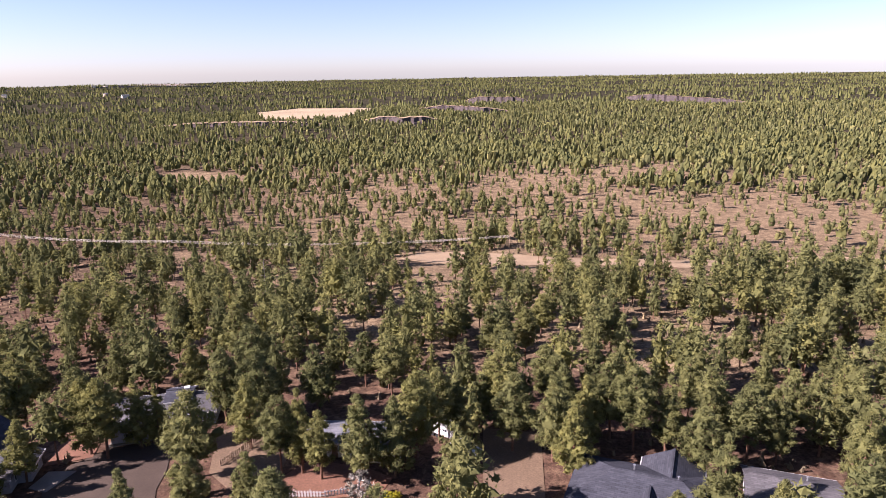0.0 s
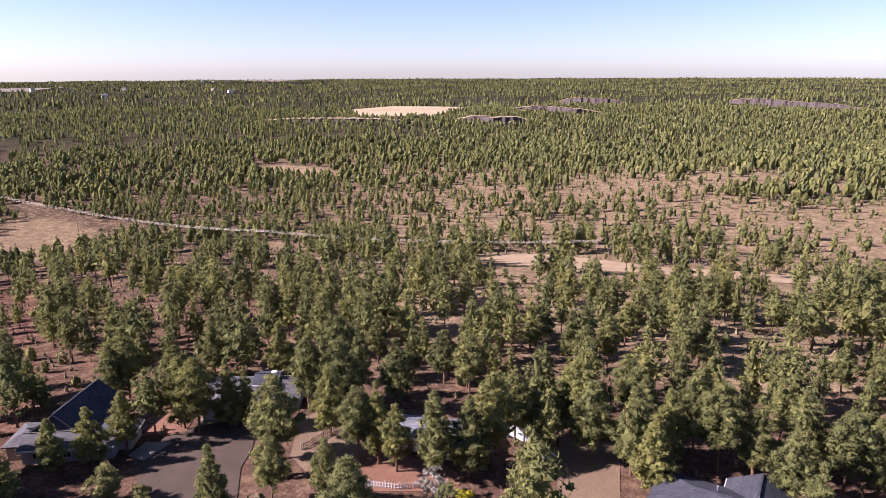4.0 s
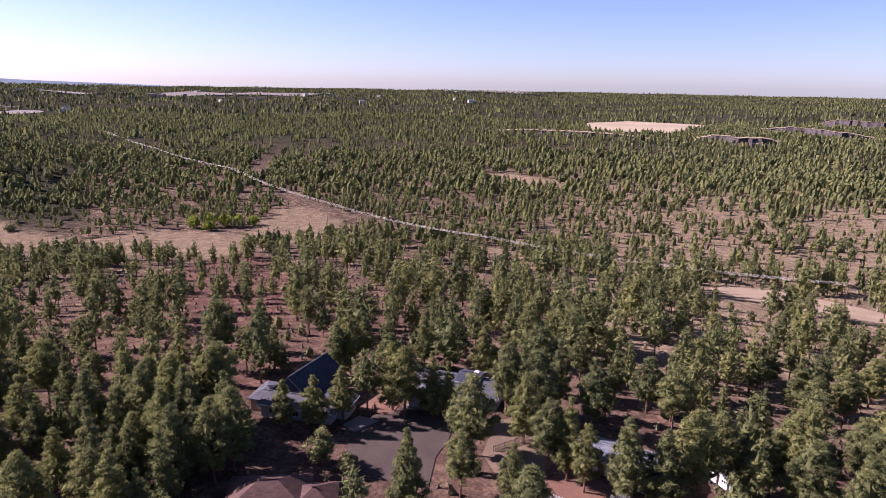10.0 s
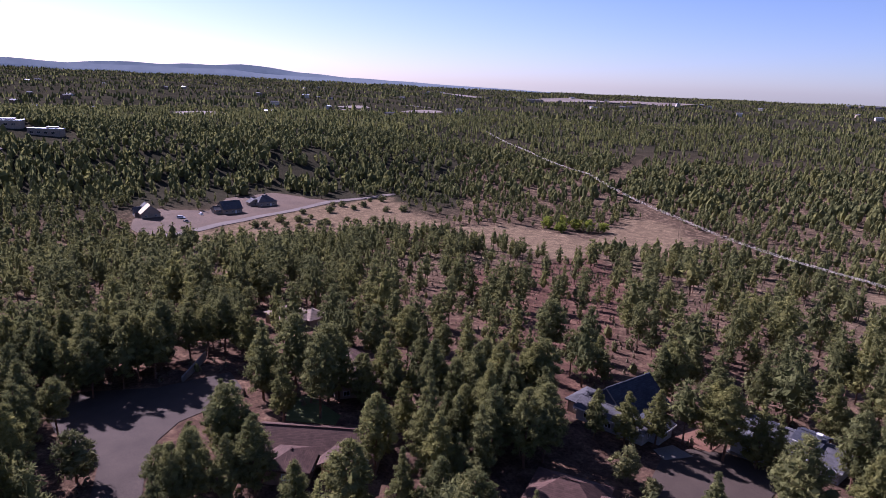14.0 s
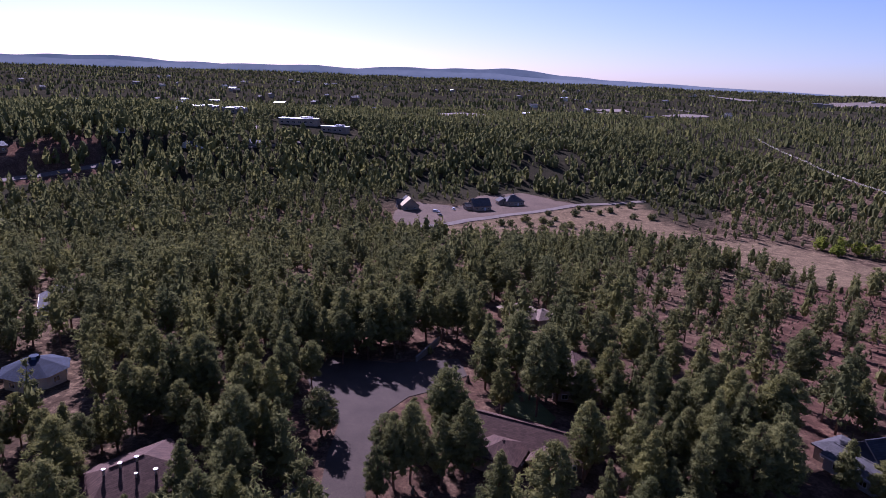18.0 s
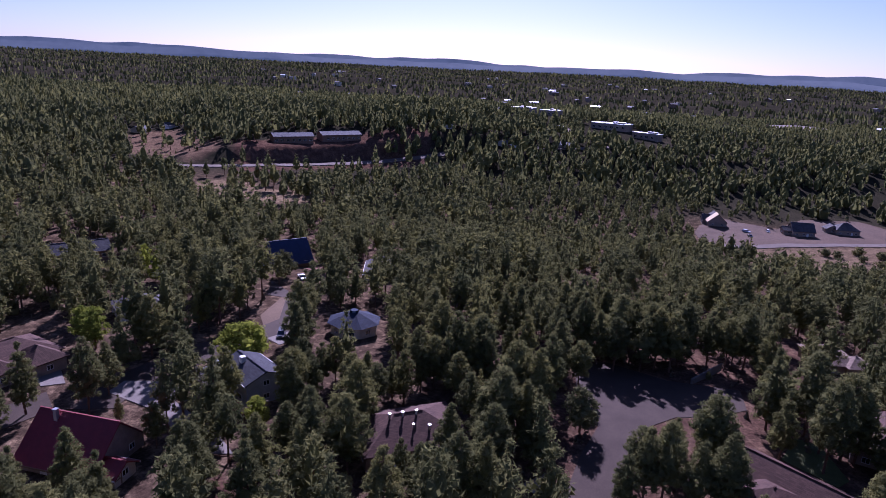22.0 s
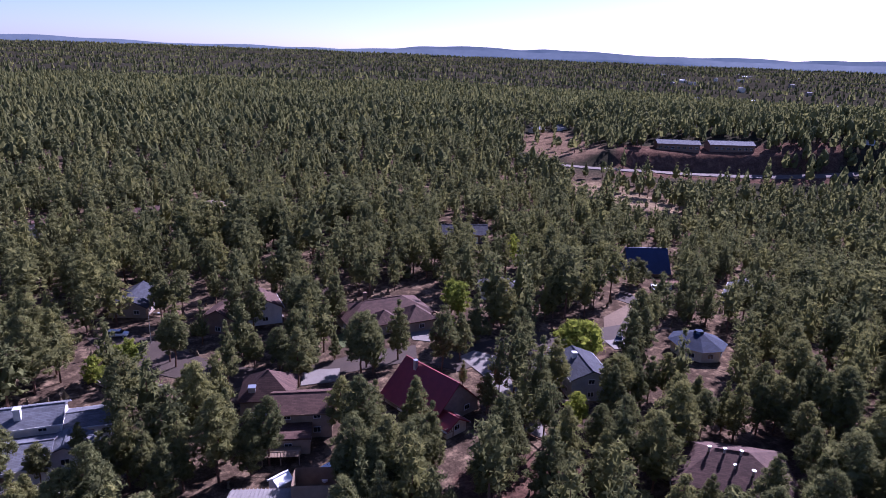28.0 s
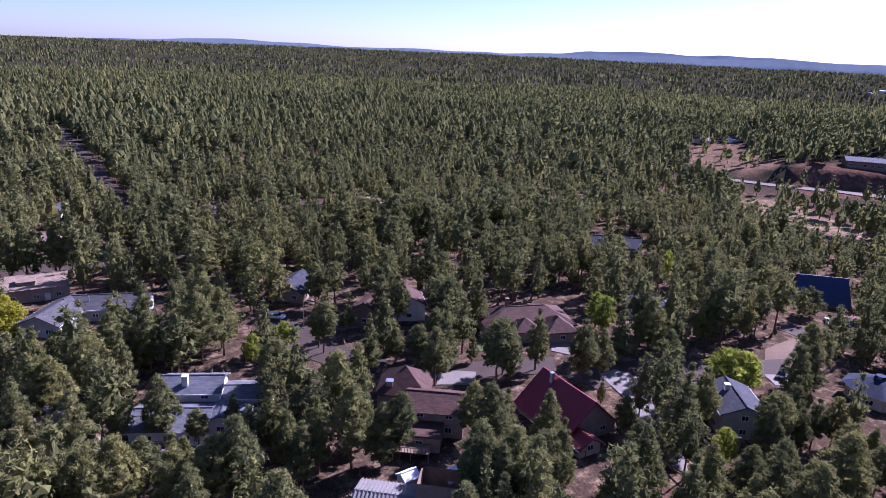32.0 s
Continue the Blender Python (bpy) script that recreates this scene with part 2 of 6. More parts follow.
def soup(name, verts, faces, mat, tone=None, parent=None, tuft=None):
    """A mesh from arrays of corners and triangles."""
    me = bpy.data.meshes.new(name)
    n, k = len(faces), faces.shape[1]
    me.vertices.add(len(verts))
    me.vertices.foreach_set("co", verts.astype(np.float32).ravel())
    me.loops.add(n * k)
    me.loops.foreach_set("vertex_index", faces.astype(np.int32).ravel())
    me.polygons.add(n)
    me.polygons.foreach_set("loop_start", np.arange(0, n * k, k, dtype=np.int32))
    me.polygons.foreach_set("loop_total", np.full(n, k, np.int32))
    if tone is not None:
        me.attributes.new("tone", "FLOAT", "POINT").data.foreach_set("value", tone.astype(np.float32))
    if tuft is not None:
        me.attributes.new("tuft", "FLOAT", "POINT").data.foreach_set("value", tuft.astype(np.float32))
    me.update(calc_edges=True)
    me.materials.append(mat)
    ob = new(name, me)
    ob.parent = parent
    return ob


# outlines on the plan
HAY_FIELD = [(-541, 1350), (-441, 1140), (-316, 1182), (-269, 1395), (-339, 1519), (-479, 1446)]
DIRT_TRACK = [(-50, 275), (-44, 292), (-29, 297), (12, 283), (41, 280), (70, 284), (105, 297), (139, 314), (172, 318), (156, 284), (124, 283), (97, 277), (69, 265), (42, 262), (11, 260), (-13, 256), (-34, 261)]
CABIN_CLEARING = [(-48, 222), (-31, 228), (-12, 200), (-8, 182), (-13, 166), (-24, 153), (-34, 162), (-38, 190)]
DRY_SLOPE = [(21, 136), (37, 154), (54, 159), (53, 140), (34, 128), (23, 129)]
CUL_DE_SAC = [(-66, 73), (-70, 79), (-71, 86), (-67, 92), (-61, 94), (-56, 91), (-54, 86), (-53, 81), (-49, 73), (-60, 69)]
YARD = [(-51, 98), (-48, 102), (-39, 100), (-36, 92), (-36, 85), (-42, 82), (-47, 86)]
YARD_RED = [(-35, 86), (-32, 91), (-22, 89), (-18, 87), (-19, 83), (-31, 80)]
RED_SLOPE = [(-242, 125), (-256, 179), (-277, 225), (-210, 201), (-138, 128), (-107, 94), (-90, 73), (-112, 85), (-156, 92)]
MEADOW = [(-319, 141), (-372, 192), (-363, 230), (-311, 256), (-361, 323), (-339, 342), (-275, 309), (-260, 265), (-287, 246), (-267, 201), (-316, 185), (-348, 165)]
ROAD_WEST = [(-388.3, 1.7), (-395.7, 13.1), (-404.7, 27.0), (-418.2, 44.5), (-432.4, 67.5), (-454.1, 100.6), (-476.9, 132.7), (-489.4, 167.9), (-501.1, 196.7), (-494.5, 199.5), (-482.6, 170.5), (-470.5, 136.1), (-448.1, 104.6), (-426.4, 71.3), (-412.2, 48.5), (-398.9, 31.2), (-389.7, 17.1), (-382.3, 5.5)]
BUILDING_PADS = [(-446, 0), (-479, 13), (-470, 25), (-462, 47), (-508, 65), (-525, 102), (-502, 120), (-486, 131), (-479, 136), (-455, 104), (-434, 70), (-420, 47), (-407, 30), (-398, 15), (-396, 4), (-421, -2)]
MEADOW_WEST = [(-387, 11), (-397, 30), (-410, 48), (-424, 70), (-445, 103), (-466, 134), (-477, 168), (-483, 191), (-414, 177), (-376, 194), (-364, 168), (-383, 151), (-371, 124), (-365, 89), (-344, 71), (-366, 50), (-350, 34), (-369, 15)]
TURNAROUND = [(-130, -19), (-136, -13), (-132, 1), (-135, 16), (-125, 17), (-118, 11), (-114, 4), (-108, -0), (-100, -2), (-90, -3), (-79, -3), (-79, -10), (-92, -10), (-103, -9), (-113, -13), (-118, -16)]
FAR_SOIL = [(-428, -479), (-464, -489), (-476, -471), (-439, -406), (-405, -352), (-389, -343), (-357, -347), (-354, -372), (-354, -399)]
FAR_MEADOW = [(-306, -294), (-334, -292), (-340, -265), (-340, -228), (-312, -213), (-293, -245), (-286, -272)]
GRAVEL_LOT = [(-122, -100), (-141, -106), (-153, -108), (-139, -95), (-119, -84), (-111, -83), (-108, -87)]
STREET = [(-5, -148), (-14, -146), (-22, -129), (-27, -118), (-39, -109), (-46, -109), (-55, -110), (-67, -107), (-63, -100), (-51, -102), (-43, -103), (-26, -108), (-16, -119), (-8, -131)]
STREET_EAST = [(-64, -98), (-81, -101), (-96, -100), (-108, -95), (-122, -94), (-139, -104), (-138, -110), (-152, -119), (-143, -104), (-124, -89), (-113, -86), (-94, -89), (-83, -94), (-68, -91)]
ROAD_SOUTH = [(60, -206), (52, -209), (33, -215), (6, -220), (7, -208), (30, -203), (49, -195), (57, -195)]
ROAD_AVENUE = [(24, -255), (37, -329), (63, -449), (100, -600), (112, -612), (118, -600), (87, -488), (55, -355), (40, -296), (32, -257)]
POWER_CUT = [(-560, 465), (-779, 726), (-766, 736), (-571, 513), (-461, 394), (-293, 338), (-257, 329), (-275, 318), (-354, 337)]
CLEARING_FAR = [(-338, 589), (-313, 604), (-259, 585), (-242, 548), (-271, 544), (-303, 536)]
EAST_LOT = [(-5, 103), (5, 102), (5, 84), (-4, 83)]
SOUTH_RED = [(-70, -40), (-60, -60), (-45, -62), (-48, -45)]
OPEN_KNOLLS = [(184, 379, 40), (60, 322, 30), (-14, 500, 26), (-58, 383, 26), (-82, 311, 24), (-155, 297, 22), (110, 600, 60), (15, 535, 42), (130, 410, 60), (130, 335, 45), (170, 345, 45), (60, 450, 40), (40, 152, 20), (180, 450, 45), (-10, 380, 30)]


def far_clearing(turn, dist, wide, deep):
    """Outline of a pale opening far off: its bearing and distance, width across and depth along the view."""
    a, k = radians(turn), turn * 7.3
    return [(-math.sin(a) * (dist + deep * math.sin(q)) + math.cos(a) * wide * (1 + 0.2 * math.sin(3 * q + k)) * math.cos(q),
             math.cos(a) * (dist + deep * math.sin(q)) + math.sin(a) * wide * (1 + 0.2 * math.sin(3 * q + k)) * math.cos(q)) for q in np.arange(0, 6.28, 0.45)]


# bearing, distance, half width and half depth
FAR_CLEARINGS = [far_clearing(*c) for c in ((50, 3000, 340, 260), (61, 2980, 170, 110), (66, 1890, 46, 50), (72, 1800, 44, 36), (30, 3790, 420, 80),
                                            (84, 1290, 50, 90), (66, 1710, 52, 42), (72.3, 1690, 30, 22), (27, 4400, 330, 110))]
FAR_ROAD = [(-340, -348), (-355, -342), (-404, -326), (-478, -301), (-522, -276), (-580, -240), (-577, -232), (-520, -268), (-476, -292), (-402, -317), (-353, -333), (-340, -338)]
RED_SOIL = [RED_SLOPE, YARD_RED, SOUTH_RED, FAR_SOIL]
CLEAR = [DIRT_TRACK, CUL_DE_SAC, MEADOW, MEADOW_WEST, BUILDING_PADS, ROAD_WEST, TURNAROUND, YARD, YARD_RED,
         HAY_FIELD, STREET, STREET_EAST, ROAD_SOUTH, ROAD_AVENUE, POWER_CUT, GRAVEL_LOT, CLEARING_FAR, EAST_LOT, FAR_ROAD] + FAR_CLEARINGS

# ground sheet, finer near the houses
rings = [1.5 + 2.6 * i for i in range(56)]
while rings[-1] < 4850:
    rings.append(rings[-1] * (1.008 if 520 < rings[-1] < 760 else 1.021))
rings, spokes = np.array(rings), np.radians(np.arange(0, 360, 1.0))
gr, ga = np.meshgrid(rings, spokes, indexing="ij")
gx, gy = (-gr * np.sin(ga)).ravel(), (gr * np.cos(ga)).ravel()
gx, gy = np.append(gx, 0.0), np.append(gy, 0.0)
gh = ground(gx, gy)
nr, ns = len(rings), len(spokes)
i, j = np.meshgrid(np.arange(nr - 1), np.arange(ns), indexing="ij")
a, b2 = (i * ns + j).ravel(), (i * ns + (j + 1) % ns).ravel()
quads = np.stack([a, b2, b2 + ns, a + ns], 1)[:, ::-1]
hub = np.full(ns, nr * ns)
fan = np.stack([hub, np.arange(ns), (np.arange(ns) + 1) % ns, (np.arange(ns) + 1) % ns], 1)[:, :3]
tris = np.concatenate([quads[:, [0, 1, 2]], quads[:, [0, 2, 3]], fan])


def swell(x, y):
    """Low humps of open ground."""
    return 0.35 * np.sin(x * 0.11 + 2 * np.sin(y * 0.05)) * np.sin(y * 0.09 + 1.5 * np.sin(x * 0.043)) * step(130, 260, np.hypot(x, y))


gm, gnt, gb = material("ground", 1.0)
gb.inputs["Specular IOR Level"].default_value = 0.0
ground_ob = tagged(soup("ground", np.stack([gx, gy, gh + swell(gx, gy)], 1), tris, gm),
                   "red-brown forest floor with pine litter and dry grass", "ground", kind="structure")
ground_ob.data.polygons.foreach_set("use_smooth", np.ones(len(tris), bool))


def weight(polys):
    w = np.zeros(len(gx))
    for p in polys:
        w += inside(p, gx, gy)
    return np.clip(w, 0, 1)


far = np.hypot(gx, gy)
col = np.zeros((len(gx), 4), np.float32)
col[:, 0] = np.clip(weight(RED_SOIL) + 0.6 * step(330, 150, far) * step(-70, 0, gy), 0, 1)
col[:, 1] = 0.65 * weight([MEADOW, MEADOW_WEST]) + weight([DRY_SLOPE, FAR_MEADOW, CLEARING_FAR]) + 0.6 * weight([CABIN_CLEARING]) + 0.5 * weight([FAR_SOIL])
for px, py, pr in OPEN_KNOLLS:
    col[:, 1] = np.maximum(col[:, 1], 0.5 * step(pr * 1.4, pr * 0.5, np.hypot(gx - px, gy - py)))
gturn = np.degrees(np.arctan2(-gx, gy))
gturn = np.where(gturn < -100, gturn + 360, gturn)
dry = step(38, 12, gturn) * step(110, 170, far) * step(1000, 700, far)
col[:, 0] *= 1 - 0.55 * dry
col[:, 1] = np.maximum(col[:, 1], 0.78 * dry)
wooded = weight([FAR_SOIL, FAR_MEADOW, MEADOW, MEADOW_WEST, BUILDING_PADS])
# third weight: far ground takes a treetop tone with under-tree shade in it
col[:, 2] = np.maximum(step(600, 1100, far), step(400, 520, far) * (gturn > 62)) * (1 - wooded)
terrace = (gturn > 114) * (gturn < 131) * (far > bench_edge(gturn) - 25) * (far < bench_edge(gturn) + 60)
col[:, 0] = np.maximum(col[:, 0], 0.8 * terrace)
col[:, 2] *= 1 - terrace
col[:, 3] = 1
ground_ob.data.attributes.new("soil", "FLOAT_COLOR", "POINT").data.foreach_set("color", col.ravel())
soil = gnt.nodes.new("ShaderNodeAttribute")
soil.attribute_name = "soil"
sep = gnt.nodes.new("ShaderNodeSeparateColor")
gnt.links.new(soil.outputs["Color"], sep.inputs[0])
duff = ramp(gnt, noise_tex(gnt, 0.35, 8, 0.7), [(0.3, (0.045, 0.031, 0.022)), (0.5, (0.08, 0.056, 0.037)), (0.7, (0.27, 0.19, 0.118))])
redsoil = ramp(gnt, noise_tex(gnt, 0.25, 8, 0.7), [(0.3, (0.046, 0.028, 0.021)), (0.52, (0.096, 0.053, 0.037)), (0.72, (0.21, 0.128, 0.082))])
hay = ramp(gnt, noise_tex(gnt, 0.2, 8, 0.7), [(0.3, (0.095, 0.068, 0.042)), (0.5, (0.19, 0.138, 0.082)), (0.7, (0.31, 0.225, 0.132))])
# dark treetop colour, the shade between far trees put in
canopy_shade = ramp(gnt, noise_tex(gnt, 0.03, 8, 0.8), [(0.35, (0.025, 0.025, 0.016)), (0.6, (0.045, 0.04, 0.026)), (0.8, (0.1, 0.08, 0.055))])
c = mix(gnt, sep.outputs[0], duff, redsoil)
c = mix(gnt, sep.outputs[1], c, hay)
c = mix(gnt, sep.outputs[2], c, canopy_shade)
litter = ramp(gnt, noise_tex(gnt, 1.6, 8, 0.75), [(0.38, (0.55, 0.55, 0.55)), (0.52, (1.0, 1.0, 1.0)), (0.64, (1.35, 1.33, 1.28))])
c = mix(gnt, 1.0, c, litter, "MULTIPLY")
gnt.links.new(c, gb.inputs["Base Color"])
bump(gnt, gb, noise_tex(gnt, 0.8, 8, 0.7), 0.8, 0.25)


def patch(name, poly, mat, lift, label, category, cell=3.0, kind="structure"):
    """A surface laid on the land, with a true edge down to it."""
    bm = bmesh.new()
    ring = []
    for (x0, y0), (x1, y1) in zip(poly, poly[1:] + poly[:1]):
        n = max(1, int(math.hypot(x1 - x0, y1 - y0) / cell))
        ring += [(x0 + (x1 - x0) * q / n, y0 + (y1 - y0) * q / n) for q in range(n)]
    face = bm.faces.new([bm.verts.new((x, y, 0)) for x, y in ring])
    bmesh.ops.triangulate(bm, faces=[face])
    for _ in range(4):
        long = [e for e in bm.edges if e.calc_length() > cell * 2.2]
        if not long:
            break
        bmesh.ops.subdivide_edges(bm, edges=long, cuts=1)
        bmesh.ops.triangulate(bm, faces=[f for f in bm.faces if len(f.verts) > 3])
    for f in bm.faces:
        if f.normal.z < 0:
            f.normal_flip()
    rim = [e for e in bm.edges if e.is_boundary]
    skirt = bmesh.ops.extrude_edge_only(bm, edges=rim)["geom"]
    low = {v for v in skirt if isinstance(v, bmesh.types.BMVert)}
    for v in bm.verts:
        v.co.z = gz(v.co.x, v.co.y) + float(swell(v.co.x, v.co.y)) + (lift if v not in low else -0.6)
    return tagged(part(name, bm, mat), label, category, kind=kind)

# ---- trees ----
rng = np.random.default_rng(7)
EIGHT = (np.array([(1, 0, 0), (0, 1, 0), (-1, 0, 0), (0, -1, 0), (0, 0, 1), (0, 0, -1)], float),
         np.array([(0, 1, 4), (1, 2, 4), (2, 3, 4), (3, 0, 4), (1, 0, 5), (2, 1, 5), (3, 2, 5), (0, 3, 5)]))


def twenty():
    """Corners and faces of the twenty-sided body."""
    bm = bmesh.new()
    bmesh.ops.create_icosphere(bm, subdivisions=1, radius=1.0)
    bm.verts.ensure_lookup_table()
    out = np.array([v.co[:] for v in bm.verts]), np.array([[v.index for v in f.verts] for f in bm.faces])
    bm.free()
    return out


TWENTY = twenty()


def puffs(centres, radii, body, needles, size, flat=0.75):
    """Lumps of boughs: an uneven, gappy heart in each, with needle sprays standing off it. Corners of triangles and a tone for each."""
    n = len(centres)
    verts, faces = body
    v = verts[None] * rng.uniform(0.7, 1.15, (n, len(verts), 1))
    turn = rng.uniform(0, 6.283, n)
    ca, sa = np.cos(turn)[:, None], np.sin(turn)[:, None]
    v = np.stack([ca * v[..., 0] - sa * v[..., 1], sa * v[..., 0] + ca * v[..., 1], v[..., 2] * flat], -1)
    heart = 0.8 if needles else 1.0
    v = v * (radii * heart)[:, None, None] + centres[:, None]
    shade = rng.uniform(0.0, 0.75, n)
    tri = v[:, faces].reshape(-1, 3, 3)
    leafy = rng.uniform(0, 1, len(tri)) > 0.4
    tri, tuft = tri[leafy].reshape(-1, 3), np.repeat(np.repeat(shade, len(faces))[leafy], 3)
    if needles:
        c, r = np.repeat(centres, needles, 0), np.repeat(radii, needles)[:, None]
        d = rng.normal(size=(len(c), 3)) + [0, 0, 0.35]
        d /= np.linalg.norm(d, axis=1)[:, None]
        p = c + d * r * rng.uniform(0.72, 1.0, (len(c), 1)) * [1, 1, flat]
        side = np.cross(d, rng.normal(size=d.shape))
        side /= np.linalg.norm(side, axis=1)[:, None] + 1e-6
        lie = np.cross(d, side)
        s = size * rng.uniform(0.6, 1.4, (len(c), 1))
        tip = p + (lie * 0.8 + d * 0.75) * s * 1.55
        spray = np.stack([tip, p - lie * s * 0.5 + side * s * 0.36, p - lie * s * 0.5 - side * s * 0.36], 1)
        tri = np.concatenate([tri, spray.reshape(-1, 3)])
        tuft = np.concatenate([tuft, np.repeat(np.clip(np.repeat(shade, needles) + rng.uniform(-0.12, 0.3, len(c)), 0, 1), 3)])
    return tri, tuft


def outline(q, peak, round_top):
    """Half width of a crown at the share q of its height, as a share of the widest."""
    return 0.62 + 0.38 * q / peak if q < peak else max(0.0, 1 - (q - peak) / (1 - peak)) ** round_top


def mass(h, base, width, peak, round_top, rings, sides, ragged=0.24, gaps=0.22):
    """The thick of a crown: uneven rings of boughs closed to a tip, with gaps. Corners of triangles and a tone for each."""
    levels, tri, tuft = [], [], []
    for k in range(rings):
        q = (k + 0.5 * (k > 0)) / rings
        a0, skew = rng.uniform(0, 6.283), rng.uniform(-0.08, 0.08, 2) * width
        levels.append([(width * outline(q, peak, round_top) * rng.uniform(1 - ragged, 1 + ragged) * math.cos(a0 * 0.1 + j * 6.283 / sides) + skew[0],
                        width * outline(q, peak, round_top) * rng.uniform(1 - ragged, 1 + ragged) * math.sin(a0 * 0.1 + j * 6.283 / sides) + skew[1],
                        base + (h - base) * (q + rng.uniform(-0.3, 0.3) / rings * (k > 0))) for j in range(sides)])
    for low, high in zip(levels, levels[1:]):
        for j in range(sides):
            i = (j + 1) % sides
            tri += [low[j], low[i], high[i], low[j], high[i], high[j]]
            tuft += [rng.uniform(0.05, 0.6)] * 6
    for ring, tip in ((levels[0][::-1], (0, 0, base + 0.1 * (h - base))), (levels[-1], (rng.uniform(-0.15, 0.15) * width, rng.uniform(-0.15, 0.15) * width, h))):
        if ring is not levels[-1] and sides < 5:
            continue
        for j in range(sides):
            tri += [ring[j], ring[(j + 1) % sides], tip]
            tuft += [rng.uniform(0.05, 0.7)] * 3
    tri = np.array(tri).reshape(-1, 3, 3)
    leafy = rng.uniform(0, 1, len(tri)) > gaps
    return tri[leafy].reshape(-1, 3), np.array(tuft)[np.repeat(leafy, 3)]


def boughs(h, base, width, peak, levels, arms, round_top=0.62, lump=0.3):
    """Places and sizes of the lumps of a crown in loose whorls from base to tip."""
    c, r = [], []
    for k in range(levels):
        q = (k + rng.uniform(0.0, 0.7)) / levels
        env = outline(q, peak, round_top)
        a0 = rng.uniform(0, 6.283)
        m = max(2, int(round(arms * (0.35 + 0.65 * env))))
        for j in range(m):
            a = a0 + (j + rng.uniform(-0.4, 0.4)) * 6.283 / m
            rr = width * lump * (0.45 + 0.55 * env) * rng.uniform(0.7, 1.2)
            out = max(0.0, width * env * rng.uniform(0.74, 1.1) - rr * 0.5)
            z = base + (h - base) * q + rng.uniform(-0.5, 0.5) * (h - base) / levels
            c.append((out * math.cos(a), out * math.sin(a), z))
            r.append(rr)
    c.append((rng.uniform(-0.1, 0.1), rng.uniform(-0.1, 0.1), h - width * lump * 0.45))
    r.append(width * lump * 0.5)
    return np.array(c), np.array(r)


def limb(bm, a, b, r0, r1, sides=6):
    a, b = Vector(a), Vector(b)
    q = (b - a).to_track_quat("Z", "Y").to_matrix()
    rings = []
    for p, r in ((a, r0), (b, r1)):
        rings.append([bm.verts.new(p + q @ Vector((r * math.cos(k * math.tau / sides), r * math.sin(k * math.tau / sides), 0))) for k in range(sides)])
    for k in range(sides):
        bm.faces.new((rings[0][k], rings[0][(k + 1) % sides], rings[1][(k + 1) % sides], rings[1][k]))
    bm.faces.new(rings[1])


def tree(name, mat, bark, h, base, width, peak, levels, arms, needles, size, label, category, trunk=0.2, lump=0.3, round_top=0.62, thick=0.6):
    """One tree of height h: tapered trunk with limbs, and a crown of lumps of foliage round its thick."""
    root = tagged(new(name), label, category)
    c, r = boughs(h, base, width, peak, levels, arms, round_top, lump)
    bm = bmesh.new()
    bend = rng.uniform(-0.22, 0.22, (4, 2))
    pts = [Vector((0, 0, -0.5))] + [Vector((bend[k][0], bend[k][1], h * f)) for k, f in enumerate((0.25, 0.5, 0.75, 0.95))]
    for k in range(4):
        limb(bm, pts[k], pts[k + 1], trunk * (1 - k * 0.23), trunk * (0.77 - k * 0.23) + 0.02, 7)
    for x, y, z in c[::3]:
        limb(bm, (x * 0.03, y * 0.03, z - 0.22 * math.hypot(x, y)), (x, y, z), 0.07, 0.03, 4)
    for k in range(5 if base > 1.5 else 0):
        a, z = rng.uniform(0, 6.283), base * rng.uniform(0.45, 1.0)
        limb(bm, (0, 0, z), (math.cos(a) * width * 0.4, math.sin(a) * width * 0.4, z + 0.15), 0.04, 0.012, 4)
    part("trunk", bm, bark, root)
    v, tuft = puffs(c, r, TWENTY, needles, size)
    if thick:
        v0, tuft0 = mass(h * 0.88, base + 0.4, width * thick * 0.85, peak, round_top, 9, 10)
        v, tuft = np.concatenate([v0, v]), np.concatenate([tuft0, tuft])
    soup("crown", v, np.arange(len(v)).reshape(-1, 3), mat, parent=root, tuft=tuft)
    return root


PINE_LABEL = "green ponderosa pine with bare lower trunk"
# crown base, half width, height of the widest whorl, roundness of the top
PINE_SHAPES = ((2.6, 3.0, 0.28, 0.72), (2.0, 3.3, 0.24, 0.8), (3.6, 3.1, 0.38, 0.58), (1.8, 2.8, 0.2, 0.9), (3.2, 3.6, 0.36, 0.62), (4.6, 3.3, 0.44, 0.5), (2.4, 2.5, 0.26, 0.78), (3.4, 2.8, 0.32, 0.66))
PINES = [tree("pine_tree", NEEDLES, BARK, 13, b0, w, pk, 11, 8, 68, 0.16, PINE_LABEL, "tree", 0.2, 0.29, top) for b0, w, pk, top in PINE_SHAPES]
JUNIPERS = [tree("juniper_tree", JUNIPER, BARK, 5, 0.7, w, 0.4, 6, 7, 40, 0.15, "round olive-green juniper growing from red soil", "tree", 0.14, 0.34, 0.5)
            for w in (2.0, 2.4)]
LEAFY = [tree("broadleaf_tree", BRIGHT, BARK, 6, 1.2, w, 0.45, 6, 7, 44, 0.16, "bright yellow-green broadleaf tree in new leaf", "tree", 0.14, 0.34, 0.5)
         for w in (1.8, 2.3)]

